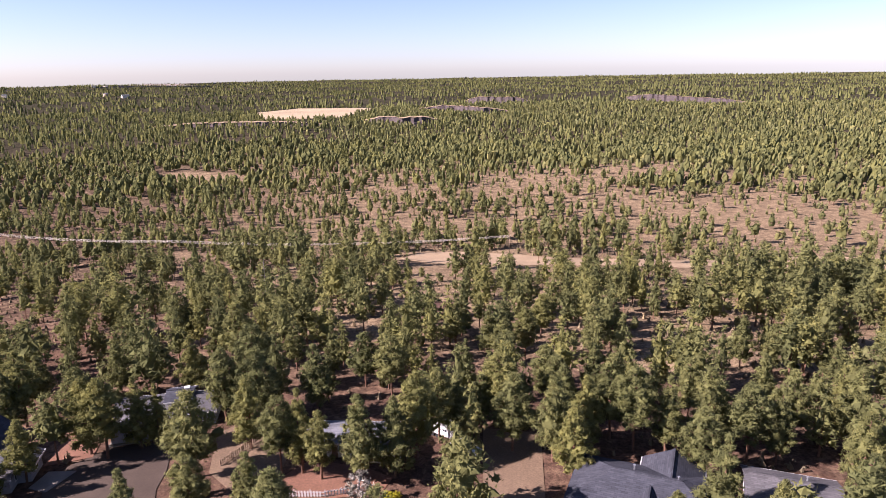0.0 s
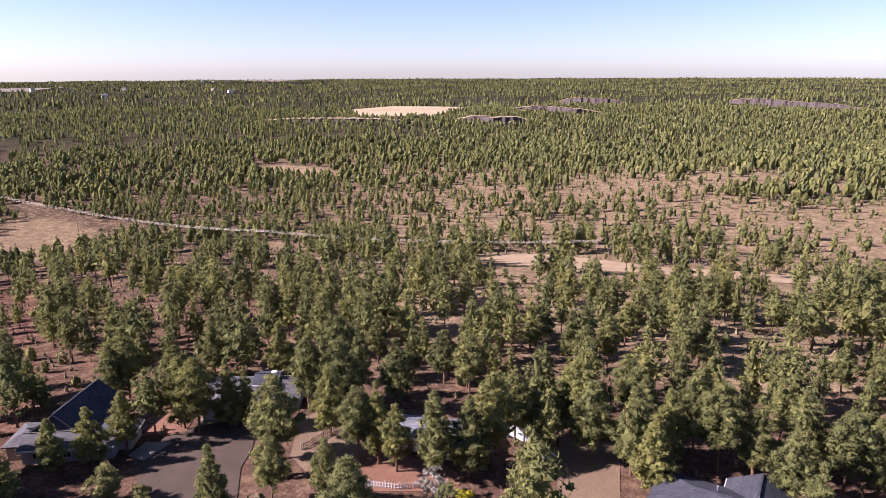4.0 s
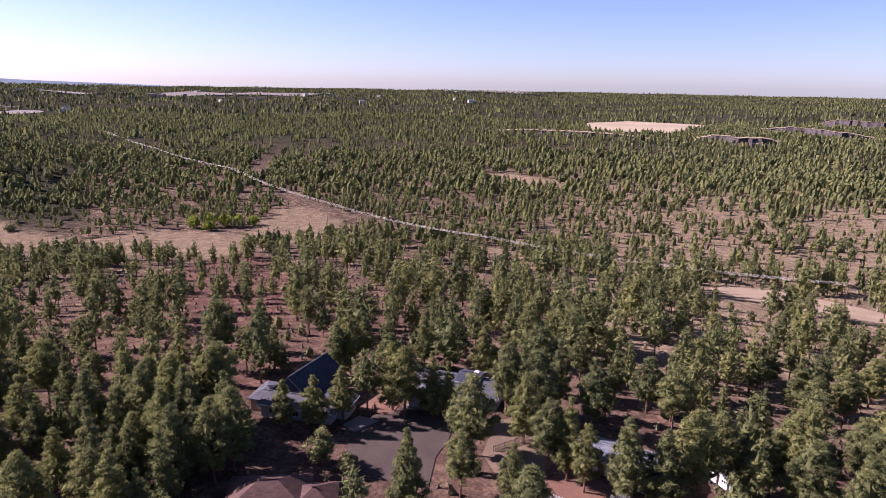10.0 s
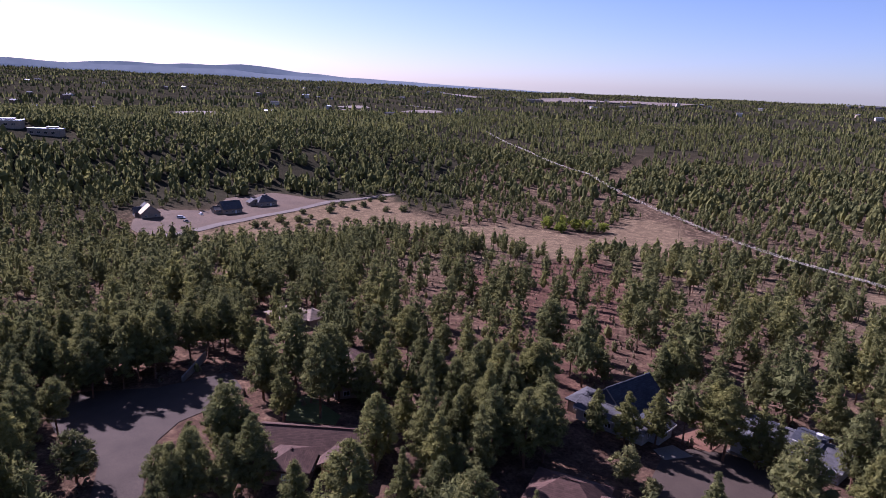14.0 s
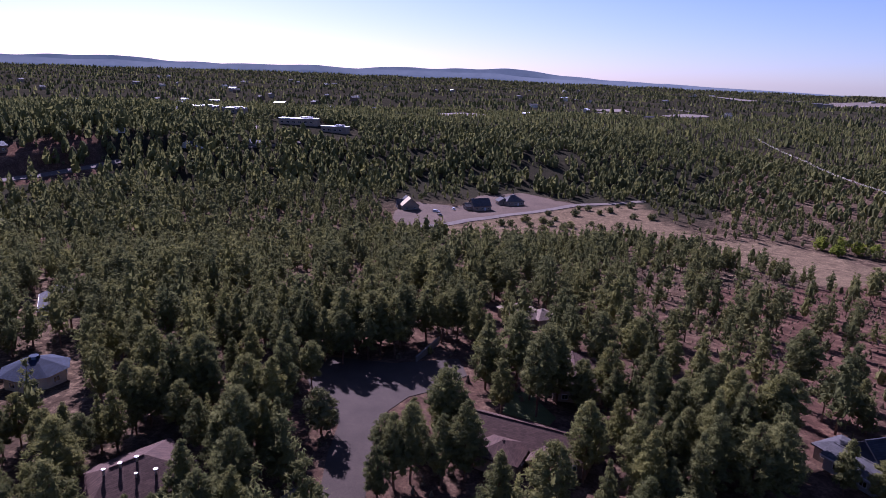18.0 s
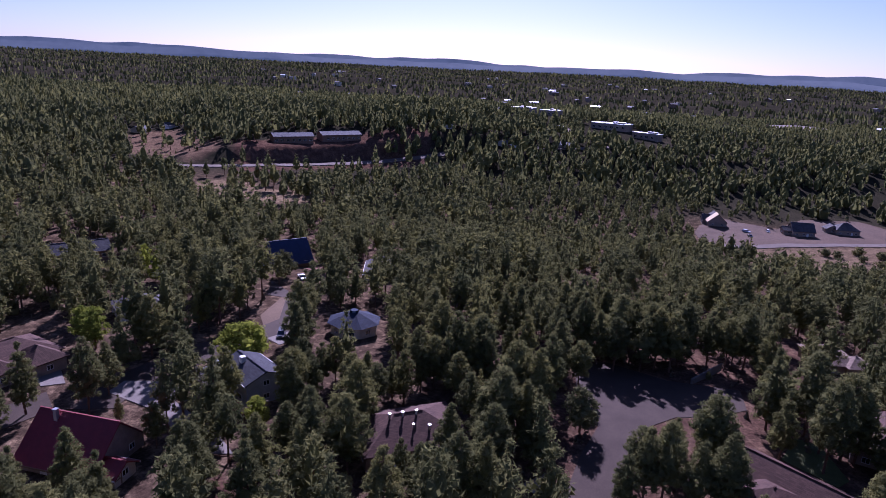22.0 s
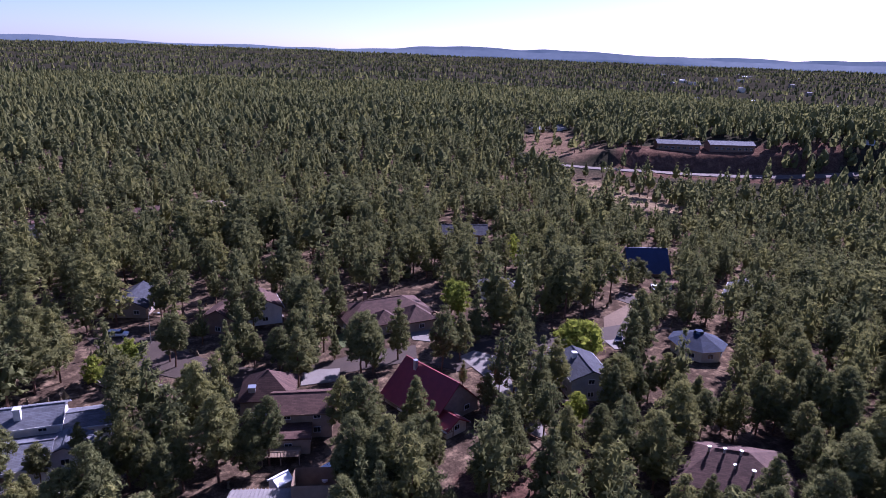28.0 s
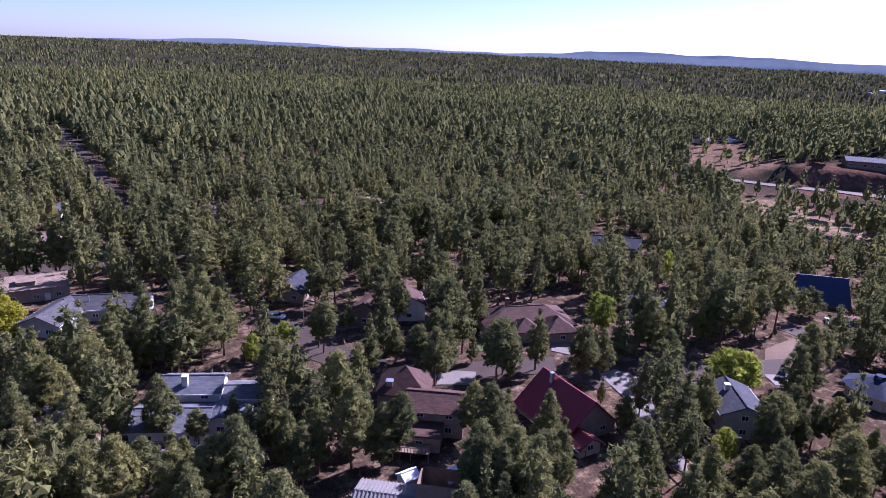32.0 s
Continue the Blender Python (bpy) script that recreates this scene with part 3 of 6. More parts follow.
NORTH_YARD_A = [(-74.4, 81.5, 10.9), (-69.4, 90.0, 14.0), (-77.5, 99.5, 11.7), (-58.6, 93.0, 11.4), (-48.5, 84.7, 14.6), (-43.5, 73.5, 11.0), (-49.0, 67.4, 12.5), (-35.5, 74.7, 11.3), (-30.6, 71.8, 10.8), (-63.1, 113.9, 12.5), (-50.5, 100.8, 15.1), (-47.3, 101.1, 14.5), (-44.2, 100.3, 14.9), (-35.5, 86.8, 12.9), (-32.2, 87.0, 14.2), (-28.8, 85.8, 11.6), (-22.6, 85.8, 14.5), (-17.6, 87.2, 13.8), (-14.7, 91.6, 15.8), (-61.7, 92.3, 12.9), (-29.2, 118.2, 11.6), (-22.7, 112.2, 13.2), (-36.4, 120.6, 11.9), (-46.0, 125.7, 11.4), (-91.7, 157.9, 10.7), (-25.1, 159.3, 12.5), (-125.2, 169.3, 11.0), (-66.1, 130.9, 11.6), (-59.0, 127.5, 15.1), (-49.9, 113.5, 14.6), (-43.2, 107.7, 14.5), (-35.0, 104.3, 14.5), (-77.2, 111.6, 11.5)]
NORTH_YARD_B = [(-91.6, 138.8, 12.4), (-80.9, 130.2, 12.0), (-102.2, 172.9, 13.6), (-90.0, 167.5, 14.2), (-109.7, 132.3, 9.3), (-100.9, 117.7, 14.8), (-88.1, 99.0, 14.9), (-90.9, 107.2, 10.9), (-43.0, 93.3, 13.5), (-12.0, 97.5, 13.9), (-69.1, 167.6, 8.9), (-87.0, 172.6, 13.0)]
NORTH_EAST_GROVE_A = [(-2.0, 103.3, 14.0), (-8.9, 115.7, 11.4), (-5.3, 101.7, 10.8), (6.6, 93.4, 15.1), (9.3, 89.5, 12.5), (5.9, 111.0, 12.9), (15.3, 116.8, 10.9), (16.4, 101.2, 15.2), (19.7, 97.8, 14.8), (24.7, 97.4, 13.2), (30.9, 109.2, 12.0), (31.1, 98.3, 15.0), (42.9, 109.0, 13.4), (20.8, 73.9, 9.4), (27.8, 78.7, 14.5), (45.4, 102.8, 13.0), (37.5, 78.3, 6.3), (53.2, 103.4, 13.5), (45.7, 78.7, 12.7), (33.1, 73.4, 12.0), (48.4, 136.2, 12.0), (2.6, 135.3, 12.5), (-5.4, 137.0, 11.8), (28.1, 90.4, 11.9), (36.7, 96.0, 13.2), (41.1, 95.7, 12.9), (51.4, 106.9, 12.2), (54.0, 99.7, 15.5), (63.0, 125.8, 11.5), (60.1, 134.2, 12.6), (-8.9, 99.8, 11.5), (0.2, 96.0, 13.7), (7.7, 108.3, 11.9)]
NORTH_EAST_GROVE_B = [(54.1, 134.0, 12.3), (48.9, 86.8, 14.2), (8.8, 104.5, 12.1), (11.9, 97.6, 13.3), (-2.0, 131.2, 11.0), (-12.5, 150.1, 11.8), (6.7, 151.6, 10.8), (13.1, 152.8, 11.6), (17.3, 136.2, 14.3), (21.8, 139.4, 13.6), (30.5, 178.4, 11.7), (37.4, 172.0, 12.2), (44.6, 177.3, 11.4), (46.2, 161.3, 12.8), (17.4, 181.3, 10.7), (10.0, 163.9, 14.0), (1.2, 158.3, 15.0), (50.5, 164.6, 15.3)]
NORTH_DRIVE = [(-79.8, 72.1, 10.3), (-76.3, 76.1, 10.6), (-65.6, 88.7, 14.7), (-47.0, 64.8, 14.2), (-28.1, 64.9, 15.3), (-113.9, 85.2, 16.5), (-82.5, 62.0, 14.4), (-110.0, 93.6, 14.6), (-103.2, 91.3, 10.7), (-88.8, 95.9, 12.6), (-138.6, 136.3, 14.2), (-159.2, 140.7, 8.7), (-164.0, 140.4, 7.6), (-93.3, 69.2, 15.2), (-60.0, 46.0, 8.4), (-76.5, 54.9, 14.6)]
ROUND_JUNIPERS = [(-66.9, 68.1, 6.5), (-61.7, 68.8, 3.7), (-99.5, -11.8, 9.0), (-158.4, -118.4, 8.8)]
NORTH_WEST_SLOPE = [(-105.1, 52.4, 12.0), (-84.2, 46.1, 11.5), (-80.9, 38.6, 12.7), (-153.6, 78.5, 15.7), (-132.7, 81.6, 12.5), (-80.2, 56.2, 11.4), (-99.8, 64.2, 11.2), (-88.5, 58.5, 12.4), (-95.4, 55.7, 15.3), (-111.2, 61.8, 12.2), (-121.7, 61.3, 10.5), (-110.9, 77.6, 10.7), (-76.8, 58.8, 14.4), (-144.6, 117.8, 5.6), (-94.1, 49.7, 12.3), (-98.7, 46.7, 12.0), (-90.0, 53.5, 11.0), (-84.4, 52.2, 15.4), (-127.3, 129.7, 6.8), (-95.5, 65.5, 11.5), (-88.3, 49.4, 10.8), (-94.1, 103.2, 10.8), (-130.0, 64.5, 11.3)]
WEST_HOUSES_A = [(-147.2, 8.9, 13.9), (-152.4, 14.4, 11.2), (-173.5, 26.6, 10.7), (-105.4, 28.2, 17.5), (-126.9, 29.1, 13.0), (-126.2, 21.6, 11.7), (-93.4, 10.1, 15.5), (-89.6, 4.8, 11.1), (-82.7, 1.3, 13.1), (-84.8, 12.5, 14.4), (-73.6, 16.1, 12.5), (-71.3, 22.8, 15.4), (-71.8, 31.0, 11.7), (-69.1, 35.8, 10.7), (-62.0, 37.2, 12.6), (-72.1, 40.1, 11.7), (-107.5, 42.5, 14.9), (-101.7, 49.6, 14.7), (-87.6, 45.9, 10.7), (-105.7, 63.1, 11.8), (-146.6, -0.5, 11.7), (-137.6, -2.3, 14.8), (-203.9, 11.8, 11.2), (-161.0, 31.4, 13.4), (-186.0, 45.9, 13.3), (-146.9, 42.5, 15.5), (-134.0, 88.7, 12.5), (-110.2, 37.7, 10.3), (-144.3, 44.8, 13.8), (-127.6, 47.0, 14.5), (-124.5, 53.7, 14.2), (-116.1, 53.4, 13.0), (-103.5, 42.2, 11.0)]
WEST_HOUSES_B = [(-91.9, 39.5, 11.6), (-74.5, 38.0, 14.9), (-95.7, 61.4, 15.1), (-148.4, 20.6, 13.8), (-153.0, 4.8, 13.7), (-171.9, 3.7, 14.6), (-106.2, 21.4, 13.1), (-112.7, 28.3, 13.8), (-111.4, 33.5, 13.9), (-106.1, 37.4, 11.8), (-83.8, 31.4, 14.6), (-86.3, 41.8, 15.3), (-99.2, 53.5, 10.9), (-197.0, -2.0, 15.4), (-216.2, 3.9, 15.3), (-203.2, 27.3, 13.8), (-218.9, 37.3, 10.7), (-155.0, 34.4, 15.0)]
WEST_GROVE_A = [(-67.9, -52.8, 11.1), (-66.2, -46.9, 15.3), (-69.8, -42.8, 13.8), (-88.7, -47.7, 10.8), (-69.3, -37.1, 5.8), (-118.2, -57.7, 13.7), (-138.8, -85.9, 13.3), (-145.1, -84.8, 14.2), (-120.1, -66.3, 12.7), (-170.5, -83.9, 11.6), (-92.3, -30.6, 10.5), (-87.4, -23.3, 15.1), (-93.5, -20.5, 10.6), (-106.9, -19.7, 14.9), (-115.0, -19.7, 11.1), (-67.2, -19.1, 14.5), (-66.8, -23.1, 14.4), (-61.1, -25.4, 14.9), (-128.1, -53.2, 13.3), (-115.1, -45.8, 14.9), (-100.1, -43.9, 11.5), (-86.5, -60.1, 13.9), (-78.9, -59.6, 12.2), (-93.0, -52.1, 14.4), (-103.8, -45.9, 12.9), (-115.3, -55.2, 10.6), (-96.2, -61.2, 10.7), (-90.4, -54.0, 13.5), (-93.6, -44.4, 12.9), (-111.0, -40.7, 14.8), (-108.4, -37.1, 13.5), (-108.7, -33.0, 11.2), (-112.7, -35.5, 14.3)]
WEST_GROVE_B = [(-105.3, -40.3, 13.1), (-99.4, -35.7, 10.6), (-100.5, -24.6, 14.7), (-72.3, -30.1, 6.9), (-121.3, -28.6, 13.2), (-138.4, -38.6, 12.4), (-141.5, -35.8, 14.4), (-170.1, -63.0, 12.1), (-199.6, -80.9, 11.7), (-171.7, -57.1, 12.9), (-145.4, -45.0, 15.3), (-183.4, -34.7, 11.0), (-151.9, -25.9, 11.1), (-150.0, -21.8, 13.6), (-149.1, -16.0, 14.9), (-131.5, -10.6, 13.1), (-147.1, -7.4, 12.7), (-137.8, 1.1, 14.4), (-116.9, -15.5, 10.9), (-180.1, -10.4, 10.8), (-109.1, -69.3, 14.9), (-106.0, -71.3, 11.5), (-110.3, -78.2, 12.0), (-113.6, -82.1, 14.7), (-116.2, -62.2, 12.6)]
RED_ROOF_YARD_A = [(-52.0, -102.6, 12.7), (-48.6, -98.3, 14.5), (-59.7, -102.5, 13.7), (-64.8, -93.2, 14.9), (-71.3, -95.6, 11.2), (-45.9, -73.8, 12.5), (-35.9, -74.7, 14.9), (-40.2, -77.4, 11.4), (-36.0, -81.5, 11.2), (-39.2, -63.3, 12.2), (-42.6, -63.9, 13.2), (-29.2, -63.2, 15.0), (-30.7, -59.6, 14.1), (-53.7, -61.0, 13.1), (-61.7, -74.2, 8.8), (-68.3, -67.5, 16.8), (-86.1, -92.7, 10.5), (-119.7, -83.7, 12.1), (-89.3, -64.3, 13.2), (-92.3, -61.9, 12.9), (-58.8, -51.4, 14.1), (-60.5, -45.3, 12.9), (-74.7, -53.0, 10.9), (-40.7, -107.3, 14.7), (-36.7, -102.0, 12.3), (-48.9, -125.2, 14.3), (-56.3, -126.4, 14.8), (-150.1, -114.8, 10.0), (-117.3, -102.6, 15.8), (-113.8, -106.2, 14.7), (-109.3, -115.5, 15.3), (-79.9, -101.4, 13.6), (-88.5, -102.6, 13.9)]
RED_ROOF_YARD_B = [(-40.5, -112.4, 12.1), (-64.8, -85.7, 5.5)]
BRIGHT_BROADLEAVES = [(-86.3, -120.2, 7.7), (-3.3, -122.4, 5.2), (-73.4, -62.8, 5.8), (-142.2, -153.9, 6.7), (-85.9, -116.3, 8.3)]
SOUTH_WEST_GROVE = [(-57.7, -30.2, 15.1), (-65.6, -28.4, 12.0), (-88.5, -19.2, 13.6), (-92.1, -24.8, 12.7), (-99.4, 9.6, 12.3), (-84.3, 3.8, 13.8), (-86.1, 0.1, 11.2), (-79.3, -1.3, 10.9), (-129.1, -59.4, 11.4), (-84.0, 8.7, 12.4), (-133.2, -14.7, 13.4), (-156.7, -26.7, 11.0), (-95.2, -47.7, 12.5), (-103.1, -42.4, 11.4), (-119.0, -38.2, 12.1), (-123.2, -32.7, 10.6), (-111.5, -26.6, 10.6), (-98.8, -19.9, 15.2), (-152.7, -31.9, 14.6), (-144.4, -21.9, 14.5), (-142.4, -12.6, 15.3), (-165.9, -0.6, 11.3), (-146.3, 12.6, 13.0), (-176.7, 15.9, 13.4), (-70.0, -33.5, 8.6), (-76.0, -28.1, 13.1), (-85.1, -26.0, 11.1), (-77.9, -21.7, 13.8), (-85.8, -16.6, 13.9), (-80.0, -47.0, 14.2), (-173.6, 10.8, 14.7), (-106.1, -63.7, 12.0), (-144.4, -70.3, 12.5)]
STREET_TREES_A = [(5.7, -135.5, 18.4), (2.3, -131.5, 14.4), (-21.5, -150.3, 12.5), (-25.5, -110.9, 13.0), (-32.2, -114.7, 7.7), (-35.3, -108.8, 10.5), (-34.4, -134.2, 14.8), (-38.5, -133.1, 13.2), (-51.6, -99.2, 13.5), (-35.1, -58.2, 15.5), (-22.5, -80.0, 12.5), (-17.6, -85.0, 12.5), (-15.0, -92.3, 14.6), (-18.3, -122.8, 11.9), (-9.3, -80.3, 13.2), (-3.0, -85.6, 12.6), (2.2, -95.2, 7.7), (9.7, -78.4, 11.4), (6.1, -74.6, 13.2), (-27.7, -53.5, 14.0), (-22.5, -53.7, 13.6), (-8.4, -161.0, 16.3), (-6.8, -170.9, 12.3), (-12.1, -153.0, 15.3), (-35.6, -153.6, 13.6), (-50.7, -154.5, 11.3), (-52.9, -146.8, 10.8), (7.6, -145.2, 15.4), (6.6, -124.9, 15.4), (8.0, -92.6, 7.2), (-4.8, -81.9, 12.1), (0.2, -84.7, 11.0), (-6.3, -77.0, 11.8)]
STREET_TREES_B = [(-19.2, -79.1, 11.6), (-14.5, -79.8, 15.1), (-48.0, -109.6, 7.1), (-33.4, -61.4, 15.0)]
SOUTH_YARDS_A = [(35.0, -179.1, 15.8), (27.1, -189.5, 15.1), (19.6, -183.6, 16.1), (10.7, -149.9, 13.5), (17.3, -131.1, 17.2), (22.7, -122.0, 14.4), (19.4, -123.8, 11.2), (16.3, -123.1, 13.2), (25.7, -111.2, 14.1), (11.8, -125.5, 10.5), (31.6, -91.3, 11.7), (29.5, -75.8, 12.0), (24.9, -89.3, 15.2), (15.3, -80.0, 11.3), (11.0, -74.0, 14.5), (-1.1, -60.5, 15.3), (-15.5, -97.6, 11.8), (-38.4, -115.0, 7.5), (-17.9, -126.0, 11.0), (-23.6, -156.4, 10.7), (-9.9, -194.6, 12.1), (32.5, -122.6, 10.8), (33.2, -111.7, 15.5), (2.9, -75.3, 15.0), (21.7, -74.7, 14.0), (26.3, -75.9, 14.2), (9.1, -67.6, 13.8), (33.0, -103.9, 15.3), (33.7, -96.4, 14.9), (29.8, -104.0, 14.1), (20.1, -113.1, 13.3), (18.2, -76.3, 14.1), (-6.1, -163.0, 13.3)]
SOUTH_YARDS_B = [(-12.6, -166.4, 13.0), (-1.5, -189.5, 11.3)]
SOUTH_LAWNS = [(-52.0, -57.0, 14.7), (-47.5, -55.1, 12.9), (-73.1, -46.7, 11.3), (-53.0, -48.5, 14.9), (-30.2, -66.1, 13.9), (-82.3, -61.7, 12.6), (-102.7, -75.4, 14.9), (-76.5, -72.1, 13.0)]
LISTED = [p for grove in (NORTH_YARD_A, NORTH_YARD_B, NORTH_EAST_GROVE_A, NORTH_EAST_GROVE_B, NORTH_DRIVE, NORTH_WEST_SLOPE, WEST_HOUSES_A, WEST_HOUSES_B, WEST_GROVE_A, WEST_GROVE_B, RED_ROOF_YARD_A, RED_ROOF_YARD_B, SOUTH_WEST_GROVE, STREET_TREES_A, STREET_TREES_B, SOUTH_YARDS_A, SOUTH_YARDS_B, SOUTH_LAWNS) for p in grove]
LISTED += [(-143 - 6.5 * (k % 3), -30 + 3.6 * k, 14 + k % 4) for k in range(15) if not 4 < -30 + 3.6 * k < 14]
LISTED += [(13.5, -95.5, 12.5), (-6, -104, 13), (-86, 53, 15), (-90, 60, 14.5), (-79, 50, 15), (-83, 63, 14), (-93, 67, 15), (-76, 46, 13)]
LISTED += [(-15, 246, 17), (-20, 214, 14), (-40, 206, 12), (-14, 187, 13), (-30, 178, 12), (10, 270, 11), (64, 276, 12), (90, 288, 10)]
LISTED += [(-139, -11, 16), (-141, -4, 15), (-140, 21, 15), (-137, -19, 16), (-128, -23, 15), (-121, -21, 14), (-145, 3, 16)]
LISTED += [(-117.5, 20, 16.5), (-118.5, 26.5, 17), (-112, 31.5, 16.5), (-104, 10.5, 11.5), (-91, 13, 11.5), (-96, 4.5, 9)]


def place(models, x, y, h, full, group, k):
    """The k-th tree, scaled to height h."""
    src = models[k % len(models)]
    s = h / full
    m = pose(x, y, gz(x, y), 0, 0, (k * 137.5) % 360)
    ob = copy_thing(src, m)
    ob.scale = (s * rnd.uniform(0.9, 1.15), s * rnd.uniform(0.9, 1.15), s)
    return tagged(ob, group=group)


rnd = random.Random(5)
NEAR = 152
beyond = []
for k, (x, y, h) in enumerate(LISTED):
    ahead, aside = -(x * 124 + y * 73) / 143.9, abs(x * 73 - y * 124) / 143.9
    if 122 < ahead < 146 and aside < 8:
        continue
    if 98 < ahead < 123 and aside < 9:
        h = min(h, 10)
    if math.hypot(x, y) < NEAR:
        place(PINES, x, y, h, 13, "pines round the houses", k)
    else:
        beyond.append((x, y, h))
for k, (x, y, h) in enumerate(ROUND_JUNIPERS):
    place(JUNIPERS, x, y, h, 5, "junipers", k)
for k, (x, y, h) in enumerate(BRIGHT_BROADLEAVES):
    place(LEAFY, x, y, h * 1.2, 6, "broadleaf trees", k)
for src in (*PINES, *JUNIPERS, *LEAFY):
    for o in (*src.children_recursive, src):
        bpy.data.objects.remove(o)


# ---- forest ----
def model(rings, sides, levels, arms, needles, size, base, width, peak=0.35, top=0.62, h=12.0, lump=0.34, thick=1.0, trunk=True):
    """A tree of the forest, 12 m high: its corners, the count of its crown's triangles, the tones."""
    v, tuft = mass(h * (0.88 if levels else 1.0), base + (0.3 if levels else 0.0), width * thick, peak, top, rings, sides)
    if levels:
        c, r = boughs(h, base, width, peak, levels, arms, top, lump)
        v0, tuft0 = puffs(c, r, EIGHT, needles, size)
        v, tuft = np.concatenate([v, v0]), np.concatenate([tuft, tuft0])
    n = len(v) // 3
    if trunk:
        w = 0.2
        t = np.array([[w, 0, -1], [-w, w, -1], [0, 0, h * 0.8], [-w, w, -1], [-w, -w, -1], [0, 0, h * 0.8], [-w, -w, -1], [w, 0, -1], [0, 0, h * 0.8]])
        v = np.concatenate([v, t])
    return v, n, tuft


def forest(name, spots, models, mat, bark, label):
    """Trees by the thousand, joined: crowns in one mesh, trunks as its part."""
    crowns, trunks, tones, tufts = [], [], [], []
    pick = rng.integers(0, len(models), len(spots))
    for m, (v, n, tuft) in enumerate(models):
        s = spots[pick == m]
        if not len(s):
            continue
        turn, wide = rng.uniform(0, 6.283, len(s)), rng.uniform(0.82, 1.2, len(s)) * s[:, 3] / 12
        ca, sa = np.cos(turn) * wide, np.sin(turn) * wide
        x = ca[:, None] * v[None, :, 0] - sa[:, None] * v[None, :, 1] + s[:, 0, None]
        y = sa[:, None] * v[None, :, 0] + ca[:, None] * v[None, :, 1] + s[:, 1, None]
        z = v[None, :, 2] * (s[:, 3] / 12)[:, None] + s[:, 2, None]
        p = np.stack([x, y, z], -1)
        crowns.append(p[:, :3 * n].reshape(-1, 3))
        trunks.append(p[:, 3 * n:].reshape(-1, 3))
        tones.append(np.repeat(rng.uniform(0, 1, len(s)), 3 * n))
        tufts.append(np.tile(tuft, len(s)))
    v = np.concatenate(crowns)
    ob = tagged(soup(name, v, np.arange(len(v)).reshape(-1, 3), mat, np.concatenate(tones), None, np.concatenate(tufts)), label, "forest", kind="stuff")
    t = np.concatenate(trunks)
    if len(t):
        tagged(soup("trunks", t, np.arange(len(t)).reshape(-1, 3), bark, parent=ob), "bare brown trunks", kind="stuff")
    return ob


# house places, with the clear ground round each
HOUSE_SPOTS = [(19, 84, 12), (39, 85, 8), (-84, 82, 11), (-62, 102, 11), (-26, 95, 11), (-21, 167, 7), (-63, 54, 10), (-92, 24, 13), (-119, 39, 10),
               (-168, 37, 10), (-82, -38, 10), (-124, -73, 9.5), (-85, -73, 9), (-53, -80, 11), (-30, -92, 10)]
HOUSE_SPOTS += [(-21, -70, 9), (9, -103, 12), (-68, -124, 14), (30, -157, 14), (46, -180, 11), (-18, -162, 8), (-38, -141, 9), (-177, -131, 13),
                (-107, -126, 8), (-137, -184, 11), (-182, -97, 11), (-38, -262, 12), (-66, -258, 11), (-2, -262, 11), (60, -279, 10), (46, -232, 11)]
HOUSE_SPOTS += [(-455, 9, 20), (-455, 60, 18), (-475, 87, 18), (-474, -339, 30), (-516, -317, 30)]
HOUSE_SPOTS += [(-960, -275, 34), (-892, -213, 30), (-812, -118, 34), (-767, -71, 30)]
HOUSE_SPOTS += [(47, -152, 7), (-98, -86, 7), (-134, -152, 4), (-86, -118, 4), (-142, -154, 4), (-73, -63, 4), (-131, -145, 4), (-74, -104, 3.5), (-11, -128, 3.5)]


def waves(x, y, s):
    return np.sin(x / s + 2 * np.sin(y / s / 1.7)) * np.sin(y / s * 1.13 + 1.6 * np.sin(x / s / 1.3 + 1))


def scatter(r0, r1, area, lo, hi, keep, small=0.0, turns=(-45, 204)):
    """Spots on a jittered grid between two radii, one tree to so many square metres."""
    g = math.sqrt(area)
    n = int(r1 / g) + 1
    ix, iy = np.meshgrid(np.arange(-n, n + 1), np.arange(-n, n + 1))
    x = (ix.ravel() + rng.uniform(-0.95, 0.95, ix.size)) * g
    y = (iy.ravel() + rng.uniform(-0.95, 0.95, iy.size)) * g
    r, turn = np.hypot(x, y), np.degrees(np.arctan2(-x, y))
    turn = np.where(turn < -100, turn + 360, turn)
    ok = (r > r0) & (r < r1) & (turn > turns[0]) & (turn < turns[1])
    for p in CLEAR:
        ok &= ~inside(p, x, y)
    x, y, r, turn = x[ok], y[ok], r[ok], turn[ok]
    ok = rng.uniform(0, 1, len(x)) < keep(x, y, r, turn)
    x, y = x[ok], y[ok]
    h = rng.uniform(lo, hi, len(x)) * (0.85 + 0.3 * rng.uniform(0, 1, len(x)) ** 2)
    h *= 1 + 0.16 * waves(x, y, 34) + 0.1 * waves(x + 50, y, 95)
    h *= 1 - small * step(112, 88, turn[ok]) * step(260, 420, r[ok])
    return np.stack([x, y, ground(x, y), h], 1)


